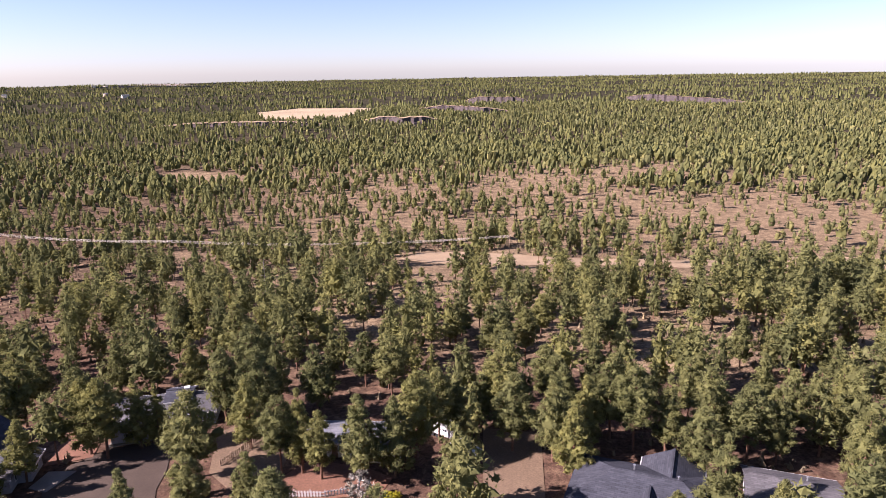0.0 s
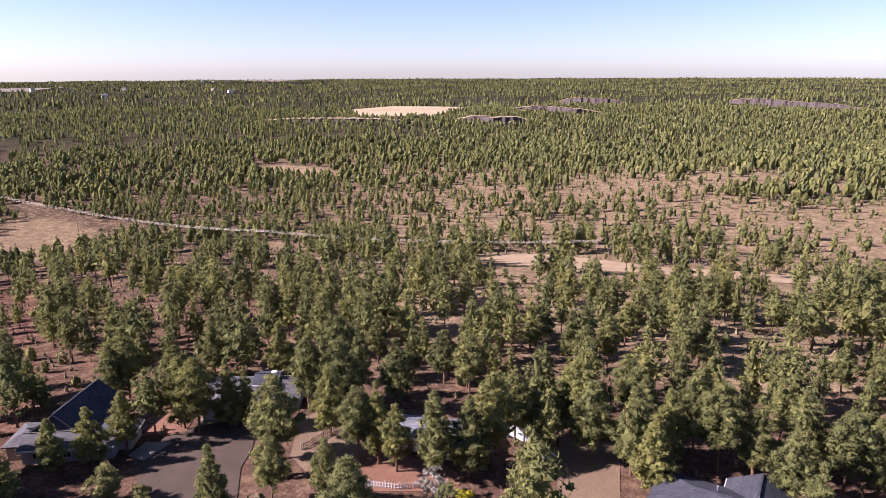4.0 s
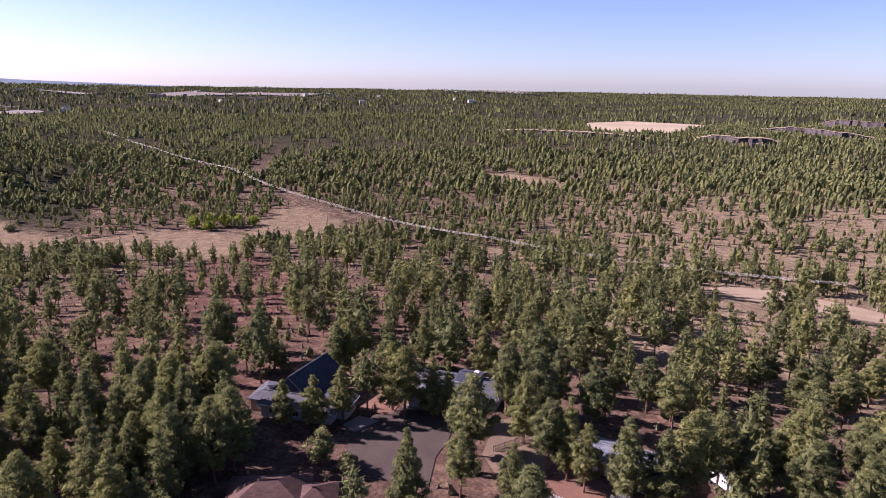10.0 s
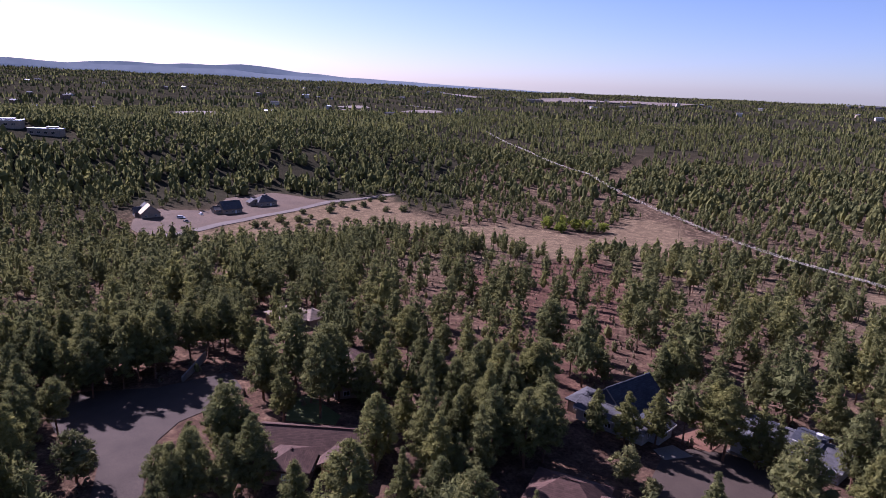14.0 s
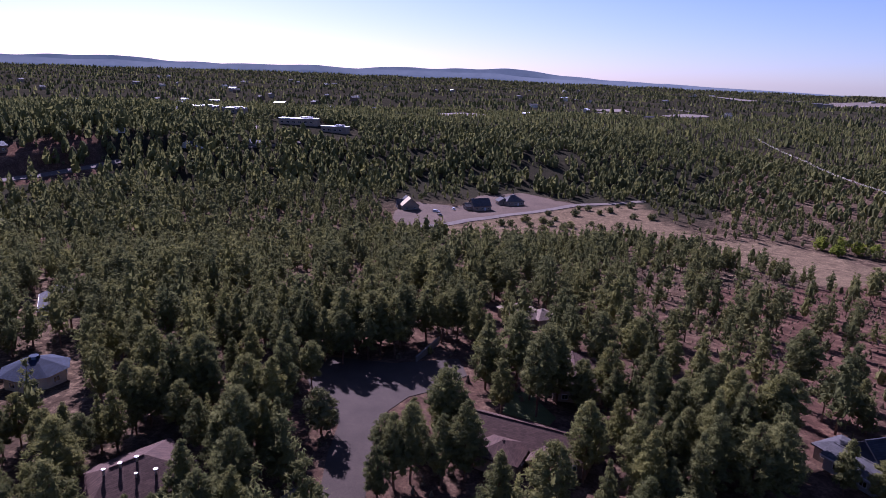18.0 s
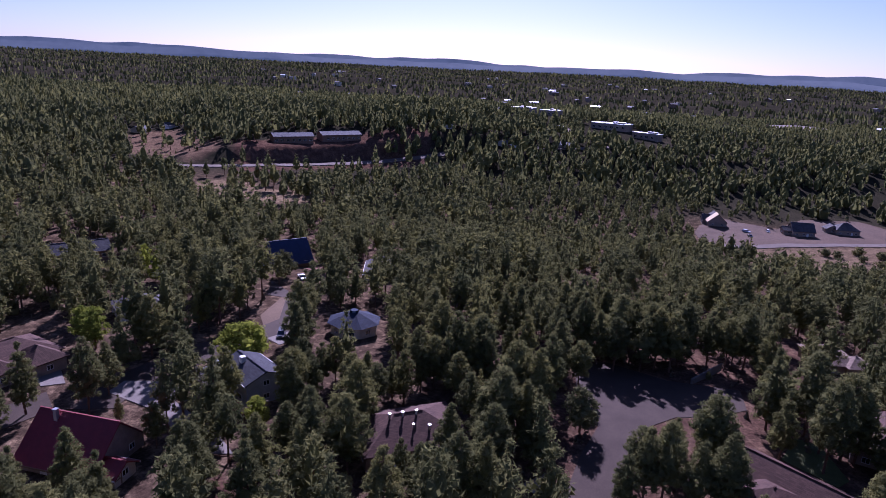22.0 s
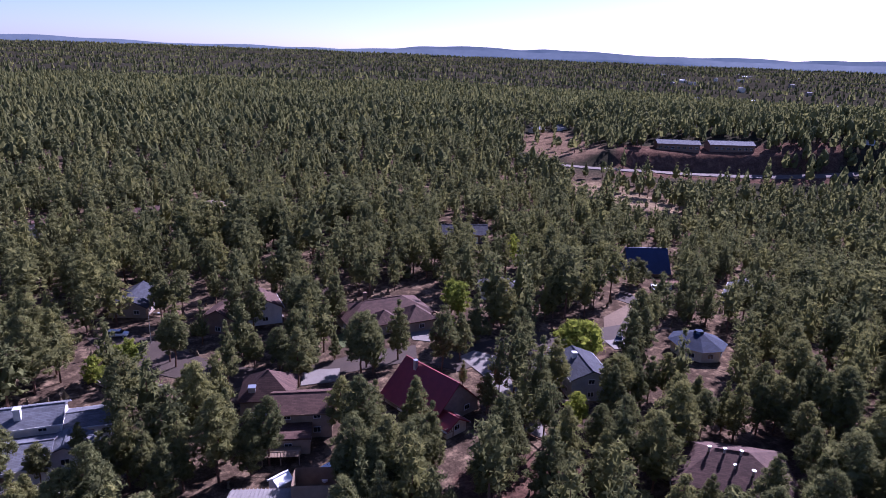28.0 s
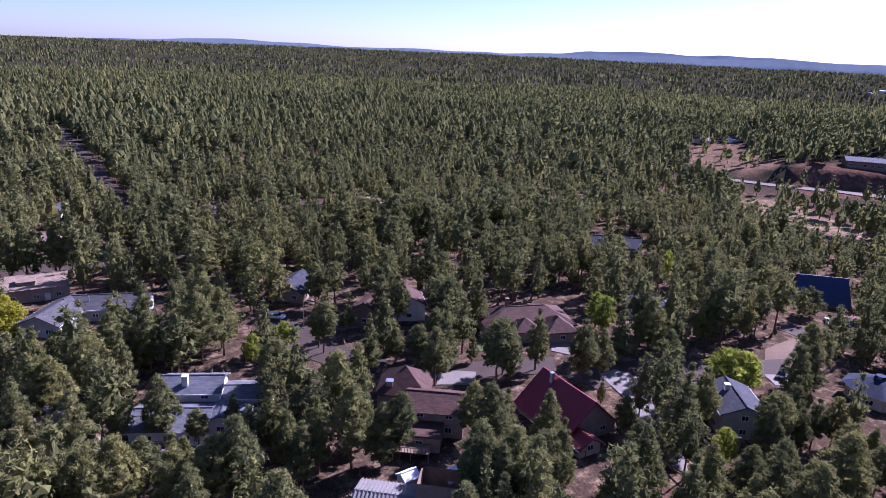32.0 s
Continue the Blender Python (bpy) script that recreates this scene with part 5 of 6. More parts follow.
house("two_storey_gray_house", -85, -73, 65, "two-storey gray house with tall white chimney", [
    B(0, 0, 11, 8, 5.0, 1.6, "gable", GRAY_WALL, SLATE), B(-4, -5, 7, 7, 4.0, 1.5, "gable", GRAY_WALL, SLATE, turn=90)], chimneys=[(-1.5, -5.6, 3.0, 8.0, 1.5), (-1.5, -1.2, 4.5, 7.2, 0.9)])
house("red_roof_house", -55, -82.5, 99, "chalet with steep deep-red metal roof", [
    B(0, 0, 13.2, 11.6, 2.2, 5.3, "gable", TAN, RED_ROOF, over=0.8), B(8.2, -3.4, 4.4, 4.6, 2.0, 1.3, "gable", CREAM, RED_ROOF, turn=0)], chimneys=[(-3.5, -1, 6.0, 8.3, 0.6, METAL)])
house("pyramid_roof_house", -31.7, -88, -26, "two-storey brown house with pyramid roof tower", [
    B(0, 0, 10, 7.5, 5.0, 1.6, "gable", TAN, BROWN_ROOF), B(6.5, -6.5, 9, 9, 4.4, 3.6, "hip", TAN, BROWN_ROOF), B(2, 6, 7, 5, 2.8, 0.4, "flat", TAN, BROWN_ROOF)], chimneys=[(9.0, -3.5, 4.5, 6.2, 1.2, METAL)])
house("white_shed", -21.5, -72.5, 15, "small white garden shed with peaked roof", [B(0, 0, 2.6, 2.2, 2.4, 0.7, "gable", WHITE, WHITE_ROOF, over=0.15, windows=False)], "shed")
barn = house("metal_roof_barn", -20.5, -66, -29, "low barn with ribbed dull metal roof", [B(0, 0, 17, 7, 2.4, 0.9, "gable", WOOD, DULL_METAL, windows=False)], "barn")
rib = None
for k in range(31):
    for side in (-1, 1):
        if rib is None:
            bm = bmesh.new()
            box(bm, -0.05, 0.05, -2.05, 2.05, 0.0, 0.09)
            rib = part("rib", bm, DULL_METAL, barn).data
            ob = barn.children[-1]
        else:
            ob = new("rib", rib)
            ob.parent = barn
        ob.matrix_local = pose(-8.7 + 0.58 * k, side * 2.02, 2.99, -side * math.degrees(math.atan2(0.9, 3.5)), 0, 0)
house("carport", -28.5, -70.5, 15, "small flat-roofed carport in a back yard", [B(0, 0, 4.2, 2.8, 2.4, 0.0, "flat", WOOD, WHITE_ROOF, windows=False)], "carport")
house("gray_white_house", 9, -103, -15, "white house with stepped pale gray roofs and chimney", [
    B(0, -3.5, 10, 7, 5.0, 1.5, "gable", WHITE, PALE_ROOF), B(1.5, 4.5, 12, 9, 3.0, 1.5, "gable", WHITE, PALE_ROOF), B(-9, -4.5, 9, 6, 3.0, 0.9, "gable", WHITE, PALE_ROOF),
    B(-6.5, 4, 5, 8, 2.9, 1.3, "gable", WHITE, PALE_ROOF, turn=90)], chimneys=[(1.0, -1.5, 4.5, 7.4, 1.0)], vents=[(3, 4, 4.4), (6, 2, 4.2)])
house("rambling_brown_house", -68, -124, -7, "wide brown house with several hip roofs and lawn", [
    B(0, 0, 22, 12, 3.0, 3.0, "hip", TAN, BROWN_ROOF), B(-6, 6, 8, 7, 3.0, 2.4, "hip", TAN, BROWN_ROOF, turn=90), B(2, 5.5, 6, 6, 3.0, 2.2, "hip", TAN, BROWN_ROOF, turn=90)], chimneys=[(4, -2, 4, 7.2, 0.8, BROWN_WALL)])
house("brown_tower_shed", -61, -142, -7, "small brown outbuilding with pyramid roof", [B(0, 0, 4.5, 4.5, 3.4, 1.2, "hip", BROWN_WALL, BROWN_ROOF)], "outbuilding")
house("gray_l_house", 31, -157, -8, "gray house with long gray gable roofs", [
    B(-4, -3, 18, 9, 3.2, 1.9, "gable", GRAY_WALL, GRAY_ROOF), B(6, 3, 14, 9, 3.2, 1.9, "gable", GRAY_WALL, GRAY_ROOF, turn=75)], vents=[(5, 0, 5.0), (0, -1, 5.0)])
house("flat_tan_house", 46, -180, 10, "tan flat-roofed house with parapet", [B(0, 0, 15, 13, 3.4, 0, "flat", TAN, TAN_ROOF), B(2, 1, 4, 4, 4.4, 0, "flat", TAN, TAN_ROOF)])
house("dark_gable_house", -18, -162, 60, "house with dark gray gable roof among pines", [B(0, 0, 12, 9, 3.0, 2.2, "gable", TAN, SLATE)])
house("brown_white_house", -38, -141, -10, "brown-roofed house with tall white gable wall", [B(4, 3, 9, 8, 4.0, 2.2, "gable", BROWN_WALL, BROWN_ROOF, turn=60), B(-5, 0, 9, 8, 4.4, 2.2, "gable", WHITE, BROWN_ROOF, turn=90)])
house("blue_a_frame", -177, -131, 147, "A-frame house with steep dark blue roof and garage wing", [
    B(0, 0, 13.5, 12, 2.0, 6.6, "gable", WOOD, BLUE_ROOF, over=0.7), B(-10.5, 0.5, 7.5, 8, 3.0, 1.6, "gable", GRAY_WALL, BLUE_SHEEN, garage=True)])
house("gray_hip_bungalow", -107, -126, -30, "small bungalow with pale gray hip roof", [B(0, 0, 11, 9, 3.0, 2.2, "hip", WHITE, GRAY_ROOF)])
house("dark_roof_house", -137, -184, -30, "house with broad dark slate roof among pines", [B(0, 0, 17, 10, 3.2, 2.4, "gable", BROWN_WALL, SLATE)])
house("gray_ranch_house", -182, -97, 25, "house with gray gable roofs behind pines", [B(0, 0, 16, 9, 3.2, 2.0, "gable", GRAY_WALL, GRAY_ROOF), B(5, 4, 6, 7, 3.2, 1.6, "gable", GRAY_WALL, GRAY_ROOF, turn=90)])
house("orange_house", -38, -262, 8, "brown-roofed house with orange wood siding", [B(0, 0, 14, 9, 4.2, 2.0, "gable", ORANGE_WALL, BROWN_ROOF)])
house("dark_timber_house", -66, -258, 20, "tall dark timber house with flat tan roof deck", [B(0, 0, 10, 9, 5.5, 0.0, "flat", BROWN_WALL, TAN_ROOF), B(1, 0, 5, 5, 7.0, 0, "flat", BROWN_WALL, TAN_ROOF)])
house("white_stucco_house", -2, -262, 12, "white stucco house with red-brown roof", [B(0, 0, 12, 9, 3.6, 1.8, "gable", WHITE, BROWN_ROOF), B(3, 2, 5, 5, 5.2, 0.8, "hip", WHITE, BROWN_ROOF)])
house("gray_corner_house", 60, -279, 5, "pale house with gray gable roof by the avenue", [B(0, 0, 11, 9, 3.2, 2.0, "gable", WHITE, PALE_ROOF)])
house("lawn_house", 46, -232, 15, "tan house with pale roof beside a lawn", [B(0, 0, 14, 10, 3.2, 1.6, "gable", TAN, TAN_ROOF)])
house("unfinished_house", -455, 9, 12, "unfinished house with bare roof sheathing on a dirt lot", [B(0, 0, 14, 11, 3.4, 4.6, "gable", TAN, GRAY_ROOF), B(4, 0, 7, 11.6, 3.5, 4.9, "gable", TAN, SHEATHING), B(-3, -5, 6, 7, 3.2, 2.8, "gable", TAN, GRAY_ROOF, turn=90), B(-9, -1, 5, 7, 2.8, 1.6, "gable", TAN, SHEATHING)])
house("new_gray_house", -455, 60, -75, "new house with steep gray cross gables on a dirt lot", [B(0, 0, 13, 11, 3.4, 4.4, "gable", TAN, GRAY_ROOF), B(-3, -5, 6, 7, 3.4, 3.0, "gable", CREAM, GRAY_ROOF, turn=90), B(8, -1, 6, 7, 2.9, 1.8, "gable", TAN, GRAY_ROOF), B(3.5, -6, 4, 4, 2.8, 1.6, "gable", CREAM, GRAY_ROOF, turn=90)])
house("new_brown_house", -475, 87, -75, "new house with brown-gray hip roof on a dirt lot", [B(0, 0, 14, 11, 3.4, 3.8, "hip", TAN, GRAY_ROOF), B(-4, -5, 6, 7, 3.4, 2.6, "gable", CREAM, GRAY_ROOF, turn=90), B(7.5, -2, 6, 8, 3.0, 2.2, "gable", TAN, GRAY_ROOF, turn=90)])

# ---- drives, lawns, walls ----
patch("driveway_concrete", [(-73, 80), (-73, 84.5), (-68.5, 85), (-69.5, 79.2)], CONCRETE, 0.13, "pale concrete driveway apron", "driveway")
patch("driveway_garage", [(-68, 92), (-69, 98), (-63, 99), (-61, 95)], CONCRETE, 0.13, "pale concrete garage driveway", "driveway")
patch("bank_red_soil", [(-75, 86), (-78, 97), (-71, 96), (-68.5, 89)], RED_DIRT, 0.11, "bare red soil bank", "bank")
patch("driveway_red_roof", [(-72, -97), (-77, -98), (-82, -88), (-75, -83), (-70, -69), (-66, -62), (-64, -66), (-71, -86)], CONCRETE, 0.14, "pale concrete driveway beside the red-roofed house", "driveway")
patch("driveway_slab", [(-37, -102), (-40, -108), (-47, -105), (-44.5, -100)], CONCRETE, 0.14, "pale concrete parking slab", "driveway")
patch("driveway_corner", [(-107, -83), (-109, -88), (-117, -86), (-115, -81)], CONCRETE, 0.14, "pale concrete driveway", "driveway")
patch("driveway_brown_house", [(-68, -110), (-71, -116), (-76, -115), (-71, -107)], CONCRETE, 0.14, "pale concrete driveway", "driveway")
patch("driveway_shaded", [(-84, -14), (-80, -11), (-77, -12), (-79, -17)], CONCRETE, 0.14, "small concrete drive beside the street", "driveway")
patch("driveway_orange", [(-181, -121), (-176, -107), (-170, -107), (-174, -122)], RED_DIRT, 0.12, "orange dirt driveway beside the A-frame", "driveway")
patch("lawn_west", [(-117, 25), (-116, 29), (-105, 32), (-102, 30), (-107, 22)], LAWN, 0.1, "green lawn streaked with tree shade", "lawn")
patch("lawn_brown_house", [(-52, -114), (-53, -121), (-58, -122), (-57, -115)], LAWN, 0.1, "small green lawn", "lawn")
patch("lawn_avenue", [(59, -203), (60, -210), (49, -220), (33, -226), (32, -214), (48, -209)], LAWN, 0.16, "green roadside lawn", "lawn")
patch("lawn_back", [(-132, -150), (-142, -156), (-139, -144)], LAWN, 0.16, "small bright lawn between pines", "lawn")
patch("far_road", FAR_ROAD, GRAVEL, 0.6, "pale highway below the far lodges", "road", 8)
patch("campus_road", [(-625, -190), (-635, -170), (-644, -147), (-652, -125), (-664, -104), (-690, -80), (-697, -86), (-672, -108), (-660, -128), (-652, -150), (-643, -173), (-633, -194)], GRAVEL, 0.8, "pale campus road among pines", "road", 10)


def low_wall(name, a, b, h, mat, label, thick=0.3):
    """A straight low wall of blocks under a coping."""
    (x0, y0), (x1, y1) = a, b
    n = math.hypot(x1 - x0, y1 - y0)
    root = tagged(new(name), label, "wall")
    root.matrix_world = pose(x0, y0, gz(x0, y0), 0, 0, math.degrees(math.atan2(y1 - y0, x1 - x0)))
    bm = bmesh.new()
    box(bm, 0, n, -thick / 2, thick / 2, -0.5, h)
    part("wall", bm, mat, root)
    bm = bmesh.new()
    box(bm, -0.05, n + 0.05, -thick / 2 - 0.05, thick / 2 + 0.05, h + 0.003, h + 0.1)
    part("coping", bm, CONCRETE, root)


low_wall("garden_wall", (-2, -127), (-7, -116), 0.6, TAN, "low tan garden wall beside the street")
low_wall("garden_wall", (-7, -116), (-14, -115), 0.6, TAN, "low tan garden wall beside the street")
low_wall("retaining_wall", (-133, 6), (-145, 12), 1.2, CONCRETE, "long pale retaining wall at the turnaround")


def fence(a, b, mat, label, h=1.1, gap=0.45):
    """A picket fence: rails, posts and pickets."""
    (x0, y0), (x1, y1) = a, b
    n = math.hypot(x1 - x0, y1 - y0)
    root = tagged(new("picket_fence"), label, "fence")
    root.matrix_world = pose(x0, y0, gz(x0, y0), 0, 0, math.degrees(math.atan2(y1 - y0, x1 - x0)))
    for z in (0.3, 0.8):
        bm = bmesh.new()
        box(bm, 0, n, -0.03, 0.03, z, z + 0.09)
        part("rail", bm, mat, root)
    for k in range(int(n / 2.4) + 1):
        bm = bmesh.new()
        box(bm, -0.06, 0.06, 0.034, 0.15, -0.3, h + 0.1)
        part("post", bm, mat, root).location = (k * 2.4, 0, 0)
    src = None
    for k in range(int(n / gap)):
        if src is None:
            bm = bmesh.new()
            box(bm, -0.09, 0.09, -0.07, -0.034, 0.08, h)
            src = part("picket", bm, mat, root)
        else:
            ob = new("picket", src.data)
            ob.parent = root
            ob.location = (k * gap, 0, 0)


fence((-34, 81), (-27, 81.5), WHITE, "white picket fence round a red dirt yard")
fence((-27, 81.5), (-20, 84), WHITE, "white picket fence round a red dirt yard")
fence((-46, 88), (-41, 100), WOOD, "weathered wooden yard fence")
fence((-46, -66), (-40, -76), WOOD, "weathered wooden back fence")


# ---- vehicles ----
def car(name, x, y, turn, paint, label, length=4.6, pickup=False):
    root = tagged(new(name), label, "car")
    root.matrix_world = pose(x, y, gz(x, y) + 0.13, 0, 0, turn)
    l, w = length / 2, 0.9
    side = [(-l, 0.35), (-l, 0.85), (-l * 0.92, 0.98), (l * 0.45, 0.98), (l * 0.95, 0.85), (l, 0.6), (l, 0.35)]
    bm = bmesh.new()
    rows = [[bm.verts.new((px, s * w * k, pz)) for px, pz in side] for s, k in ((-1, 1), (1, 1))]
    bm.faces.new(rows[0])
    bm.faces.new(rows[1][::-1])
    for k in range(len(side)):
        m = (k + 1) % len(side)
        bm.faces.new((rows[0][k], rows[1][k], rows[1][m], rows[0][m]))
    bmesh.ops.bevel(bm, geom=list(bm.edges), offset=0.06, segments=2, affect="EDGES")
    bmesh.ops.recalc_face_normals(bm, faces=bm.faces)
    part("body", bm, paint, root)
    back, front = (-0.1 * l, 0.38 * l) if pickup else (-0.88 * l, 0.35 * l)
    bm = bmesh.new()
    lowq = [(back, -0.82), (front + 0.45, -0.82), (front + 0.45, 0.82), (back, 0.82)]
    topq = [(back + 0.2, -0.68), (front - 0.15, -0.68), (front - 0.15, 0.68), (back + 0.2, 0.68)]
    v = [bm.verts.new((px, py, 0.97)) for px, py in lowq] + [bm.verts.new((px, py, 1.5)) for px, py in topq]
    for f in ((0, 1, 5, 4), (1, 2, 6, 5), (2, 3, 7, 6), (3, 0, 4, 7), (4, 5, 6, 7)):
        bm.faces.new([v[k] for k in f])
    part("windows", bm, GLASS, root, "dark glass")
    bm = bmesh.new()
    box(bm, back + 0.18, front - 0.12, -0.7, 0.7, 1.503, 1.58)
    part("car_roof", bm, paint, root)
    if pickup:
        bm = bmesh.new()
        box(bm, -l * 0.9, -0.14 * l, -0.72, 0.72, 0.985, 1.0)
        part("cargo_bed", bm, BLACK, root)
    for sx in (-0.62, 0.62):
        for sy in (-0.86, 0.86):
            bm = bmesh.new()
            bmesh.ops.create_cone(bm, cap_ends=True, segments=14, radius1=0.34, radius2=0.34, depth=0.22, matrix=pose(0, 0, 0, 90, 0, 0))
            wheel = part("wheel", bm, RUBBER, root)
            wheel.location = (sx * l, sy, 0.21)
            bm = bmesh.new()
            bmesh.ops.create_cone(bm, cap_ends=True, segments=10, radius1=0.2, radius2=0.2, depth=0.23, matrix=pose(0, 0, 0, 90, 0, 0))
            part("rim", bm, METAL, wheel)
    for sy in (-0.6, 0.6):
        bm = bmesh.new()
        box(bm, l - 0.02, l + 0.02, sy - 0.18, sy + 0.18, 0.6, 0.75)
        part("headlight", bm, WHITE, root)
        bm = bmesh.new()
        box(bm, -l - 0.02, -l + 0.02, sy - 0.16, sy + 0.16, 0.62, 0.8)
        part("tail_light", bm, RED_ROOF, root)
    return root


car("white_suv", -11, -145.5, 155, CAR_WHITE, "white sport utility vehicle parked on the street")
car("white_pickup", -7.3, 95.5, -38, CAR_WHITE, "white pickup truck parked in deep pine shade", 5.6, True)
car("dark_car", -166.5, -112.5, 40, CAR_DARK, "dark car parked on gravel beside the A-frame")
car("gray_pickup", -160.5, -113.5, 48, METAL, "gray pickup parked on gravel by the A-frame", 5.4, True)
car("dark_pickup", -429, 30, 20, CAR_DARK, "dark pickup parked on a dirt building lot", 5.4, True)
car("white_van", -442, 28, 60, CAR_WHITE, "white van on a dirt building lot", 5.2)
car("silver_car", -450, 41, 10, METAL, "silver car on a dirt building lot")
car("blue_car", -112, -86, 30, CAR_DARK, "dark car on a concrete driveway")

# travel trailer in the trees
root = tagged(new("travel_trailer"), "white travel trailer parked under pines", "trailer")
root.matrix_world = pose(-12.5, 100.5, gz(-12.5, 100.5), 0, 0, -30)
bm = bmesh.new()
box(bm, -3.6, 3.6, -1.2, 1.2, 0.6, 2.9)
bmesh.ops.bevel(bm, geom=list(bm.edges), offset=0.2, segments=3, affect="EDGES")
part("body", bm, WHITE, root)
for sy in (-1.0, 1.0):
    for sx in (-0.5, 0.5):
        bm = bmesh.new()
        bmesh.ops.create_cone(bm, cap_ends=True, segments=12, radius1=0.36, radius2=0.36, depth=0.24, matrix=pose(0, 0, 0, 90, 0, 0))
        part("wheel", bm, RUBBER, root).location = (sx, sy, 0.36)
for sx in (-2.2, 0, 2.2):
    window(root, sx, -1.2, 1.9, 0.9, 0.6, -90)
bm = bmesh.new()
limb(bm, (3.6, 0, 0.55), (4.8, 0, 0.5), 0.08, 0.08)
part("hitch", bm, METAL, root)


# ---- poles, wires, lamps ----
def street_lamp(x, y, turn):
    root = tagged(new("street_lamp"), "tall gray street lamp with curved arm", "street lamp")
    root.matrix_world = pose(x, y, gz(x, y), 0, 0, turn)
    bm = bmesh.new()
    limb(bm, (0, 0, -0.3), (0, 0, 7.2), 0.1, 0.07, 8)
    part("pole", bm, METAL, root)
    bm = bmesh.new()
    limb(bm, (0, 0, 7.1), (0.9, 0, 7.5), 0.05, 0.045, 6)
    limb(bm, (0.9, 0, 7.5), (2.0, 0, 7.45), 0.045, 0.04, 6)
    part("arm", bm, METAL, root)
    bm = bmesh.new()
    box(bm, 1.9, 2.6, -0.14, 0.14, 7.36, 7.52)
    bmesh.ops.bevel(bm, geom=list(bm.edges), offset=0.04, segments=2, affect="EDGES")
    part("lamp_head", bm, WHITE, root)


street_lamp(-16.5, -137.5, 150)

POLES = [(-2, 250), (-150, 264), (-300, 314), (-490, 389), (-690, 445), (-900, 500)]
for k, (x, y) in enumerate(POLES):
    root = tagged(new("power_pole"), "weathered wooden power pole with crossarm", "power pole", "power line poles")
    root.matrix_world = pose(x, y, gz(x, y), 0, 0, 75)
    bm = bmesh.new()
    limb(bm, (0, 0, -1), (0, 0, 13.2), 0.2, 0.13, 8)
    part("pole", bm, WOOD, root)
    bm = bmesh.new()
    box(bm, -1.9, 1.9, 0.14, 0.3, 12.3, 12.55)
    part("crossarm", bm, WOOD, root)
    for q in range(4):
        bm = bmesh.new()
        limb(bm, (-1.7 + q * 1.13, 0.22, 12.553), (-1.7 + q * 1.13, 0.22, 12.85), 0.07, 0.05, 6)
        part("insulator", bm, WHITE, root)
WIRE = plain("aluminium_wire", (0.4, 0.36, 0.3), 0.7, 0.1, vary=0.05)
def tube(bm, points, r, sides=5):
    """One unbroken tube along the points."""
    last = None
    for k, p in enumerate(points):
        way = (points[min(k + 1, len(points) - 1)] - points[max(k - 1, 0)]).normalized()
        q = way.to_track_quat("Z", "Y").to_matrix()
        ring = [bm.verts.new(p + q @ Vector((r * math.cos(m * math.tau / sides), r * math.sin(m * math.tau / sides), 0))) for m in range(sides)]
        if last:
            for m in range(sides):
                bm.faces.new((last[m], last[(m + 1) % sides], ring[(m + 1) % sides], ring[m]))
        last = ring


for q in range(4):
    off, path = -1.7 + q * 1.13, []
    for (x0, y0), (x1, y1) in zip(POLES, POLES[1:]):
        z0, z1 = gz(x0, y0) + 12.85, gz(x1, y1) + 12.85
        for k in range(12):
            f = k / 12
            path.append(Vector((x0 + (x1 - x0) * f + off * 0.26, y0 + (y1 - y0) * f + off * 0.97, z0 + (z1 - z0) * f - 9 * f * (1 - f))))
    bm = bmesh.new()
    tube(bm, path, 0.042)
    tagged(part("power_cable", bm, WIRE), "bright sagging power cable over the valley", "cable", "power line cables")

# dead snag and pole by the track
root = tagged(new("dead_tree"), "tall dead gray pine snag without needles", "tree")
root.matrix_world = pose(-69, 168, gz(-69, 168))
bm = bmesh.new()
limb(bm, (0, 0, -0.5), (0.3, 0.1, 17), 0.24, 0.05, 7)
for k in range(26):
    a, z = k * 2.4, 4 + k * 0.48
    limb(bm, (0.02 * z, 0, z), (math.cos(a) * (2.2 - z * 0.09), math.sin(a) * (2.2 - z * 0.09), z + 0.2), 0.05, 0.015, 4)
part("trunk", bm, plain("dead_wood", (0.24, 0.2, 0.17), 0.95, vary=0.3), root)


# ---- special trees ----
def single(name, mat, bark, x, y, h, base, width, levels, arms, needles, size, label, peak=0.45, lump=0.3):
    ob = tree(name, mat, bark, h, base, width, peak, levels, arms, needles, size, label, "tree", 0.18, lump, 0.5, 0 if mat is BARE else 0.6)
    ob.matrix_world = pose(x, y, gz(x, y))
    return ob


single("willow_tree", BRIGHT, BARK, -98, -86, 7.4, 0.6, 6.2, 7, 11, 60, 0.22, "wide rounded bright yellow-green tree beside a driveway")
single("yellow_tree", YELLOW, BARK, 47, -152, 9, 1.0, 4.6, 8, 9, 50, 0.22, "large golden-yellow broadleaf tree")
single("yellow_shrub", YELLOW, BARK, -17, 80, 2.6, 0.2, 1.8, 4, 6, 30, 0.15, "yellow flowering shrub in the yard")
single("bare_shrub", BARE, PALE_BARK, -21.5, 80.5, 5.5, 0.6, 1.9, 7, 5, 30, 0.16, "pale leafless shrub in the yard")
for x, y, h in ((27, -95, 10), (29.5, -97, 9), (24.5, -93.5, 8), (31, -94, 8.5)):
    single("aspen_tree", BARE, PALE_BARK, x, y, h, 2.0, 1.7, 8, 5, 26, 0.14, "bare white-barked aspen without leaves")
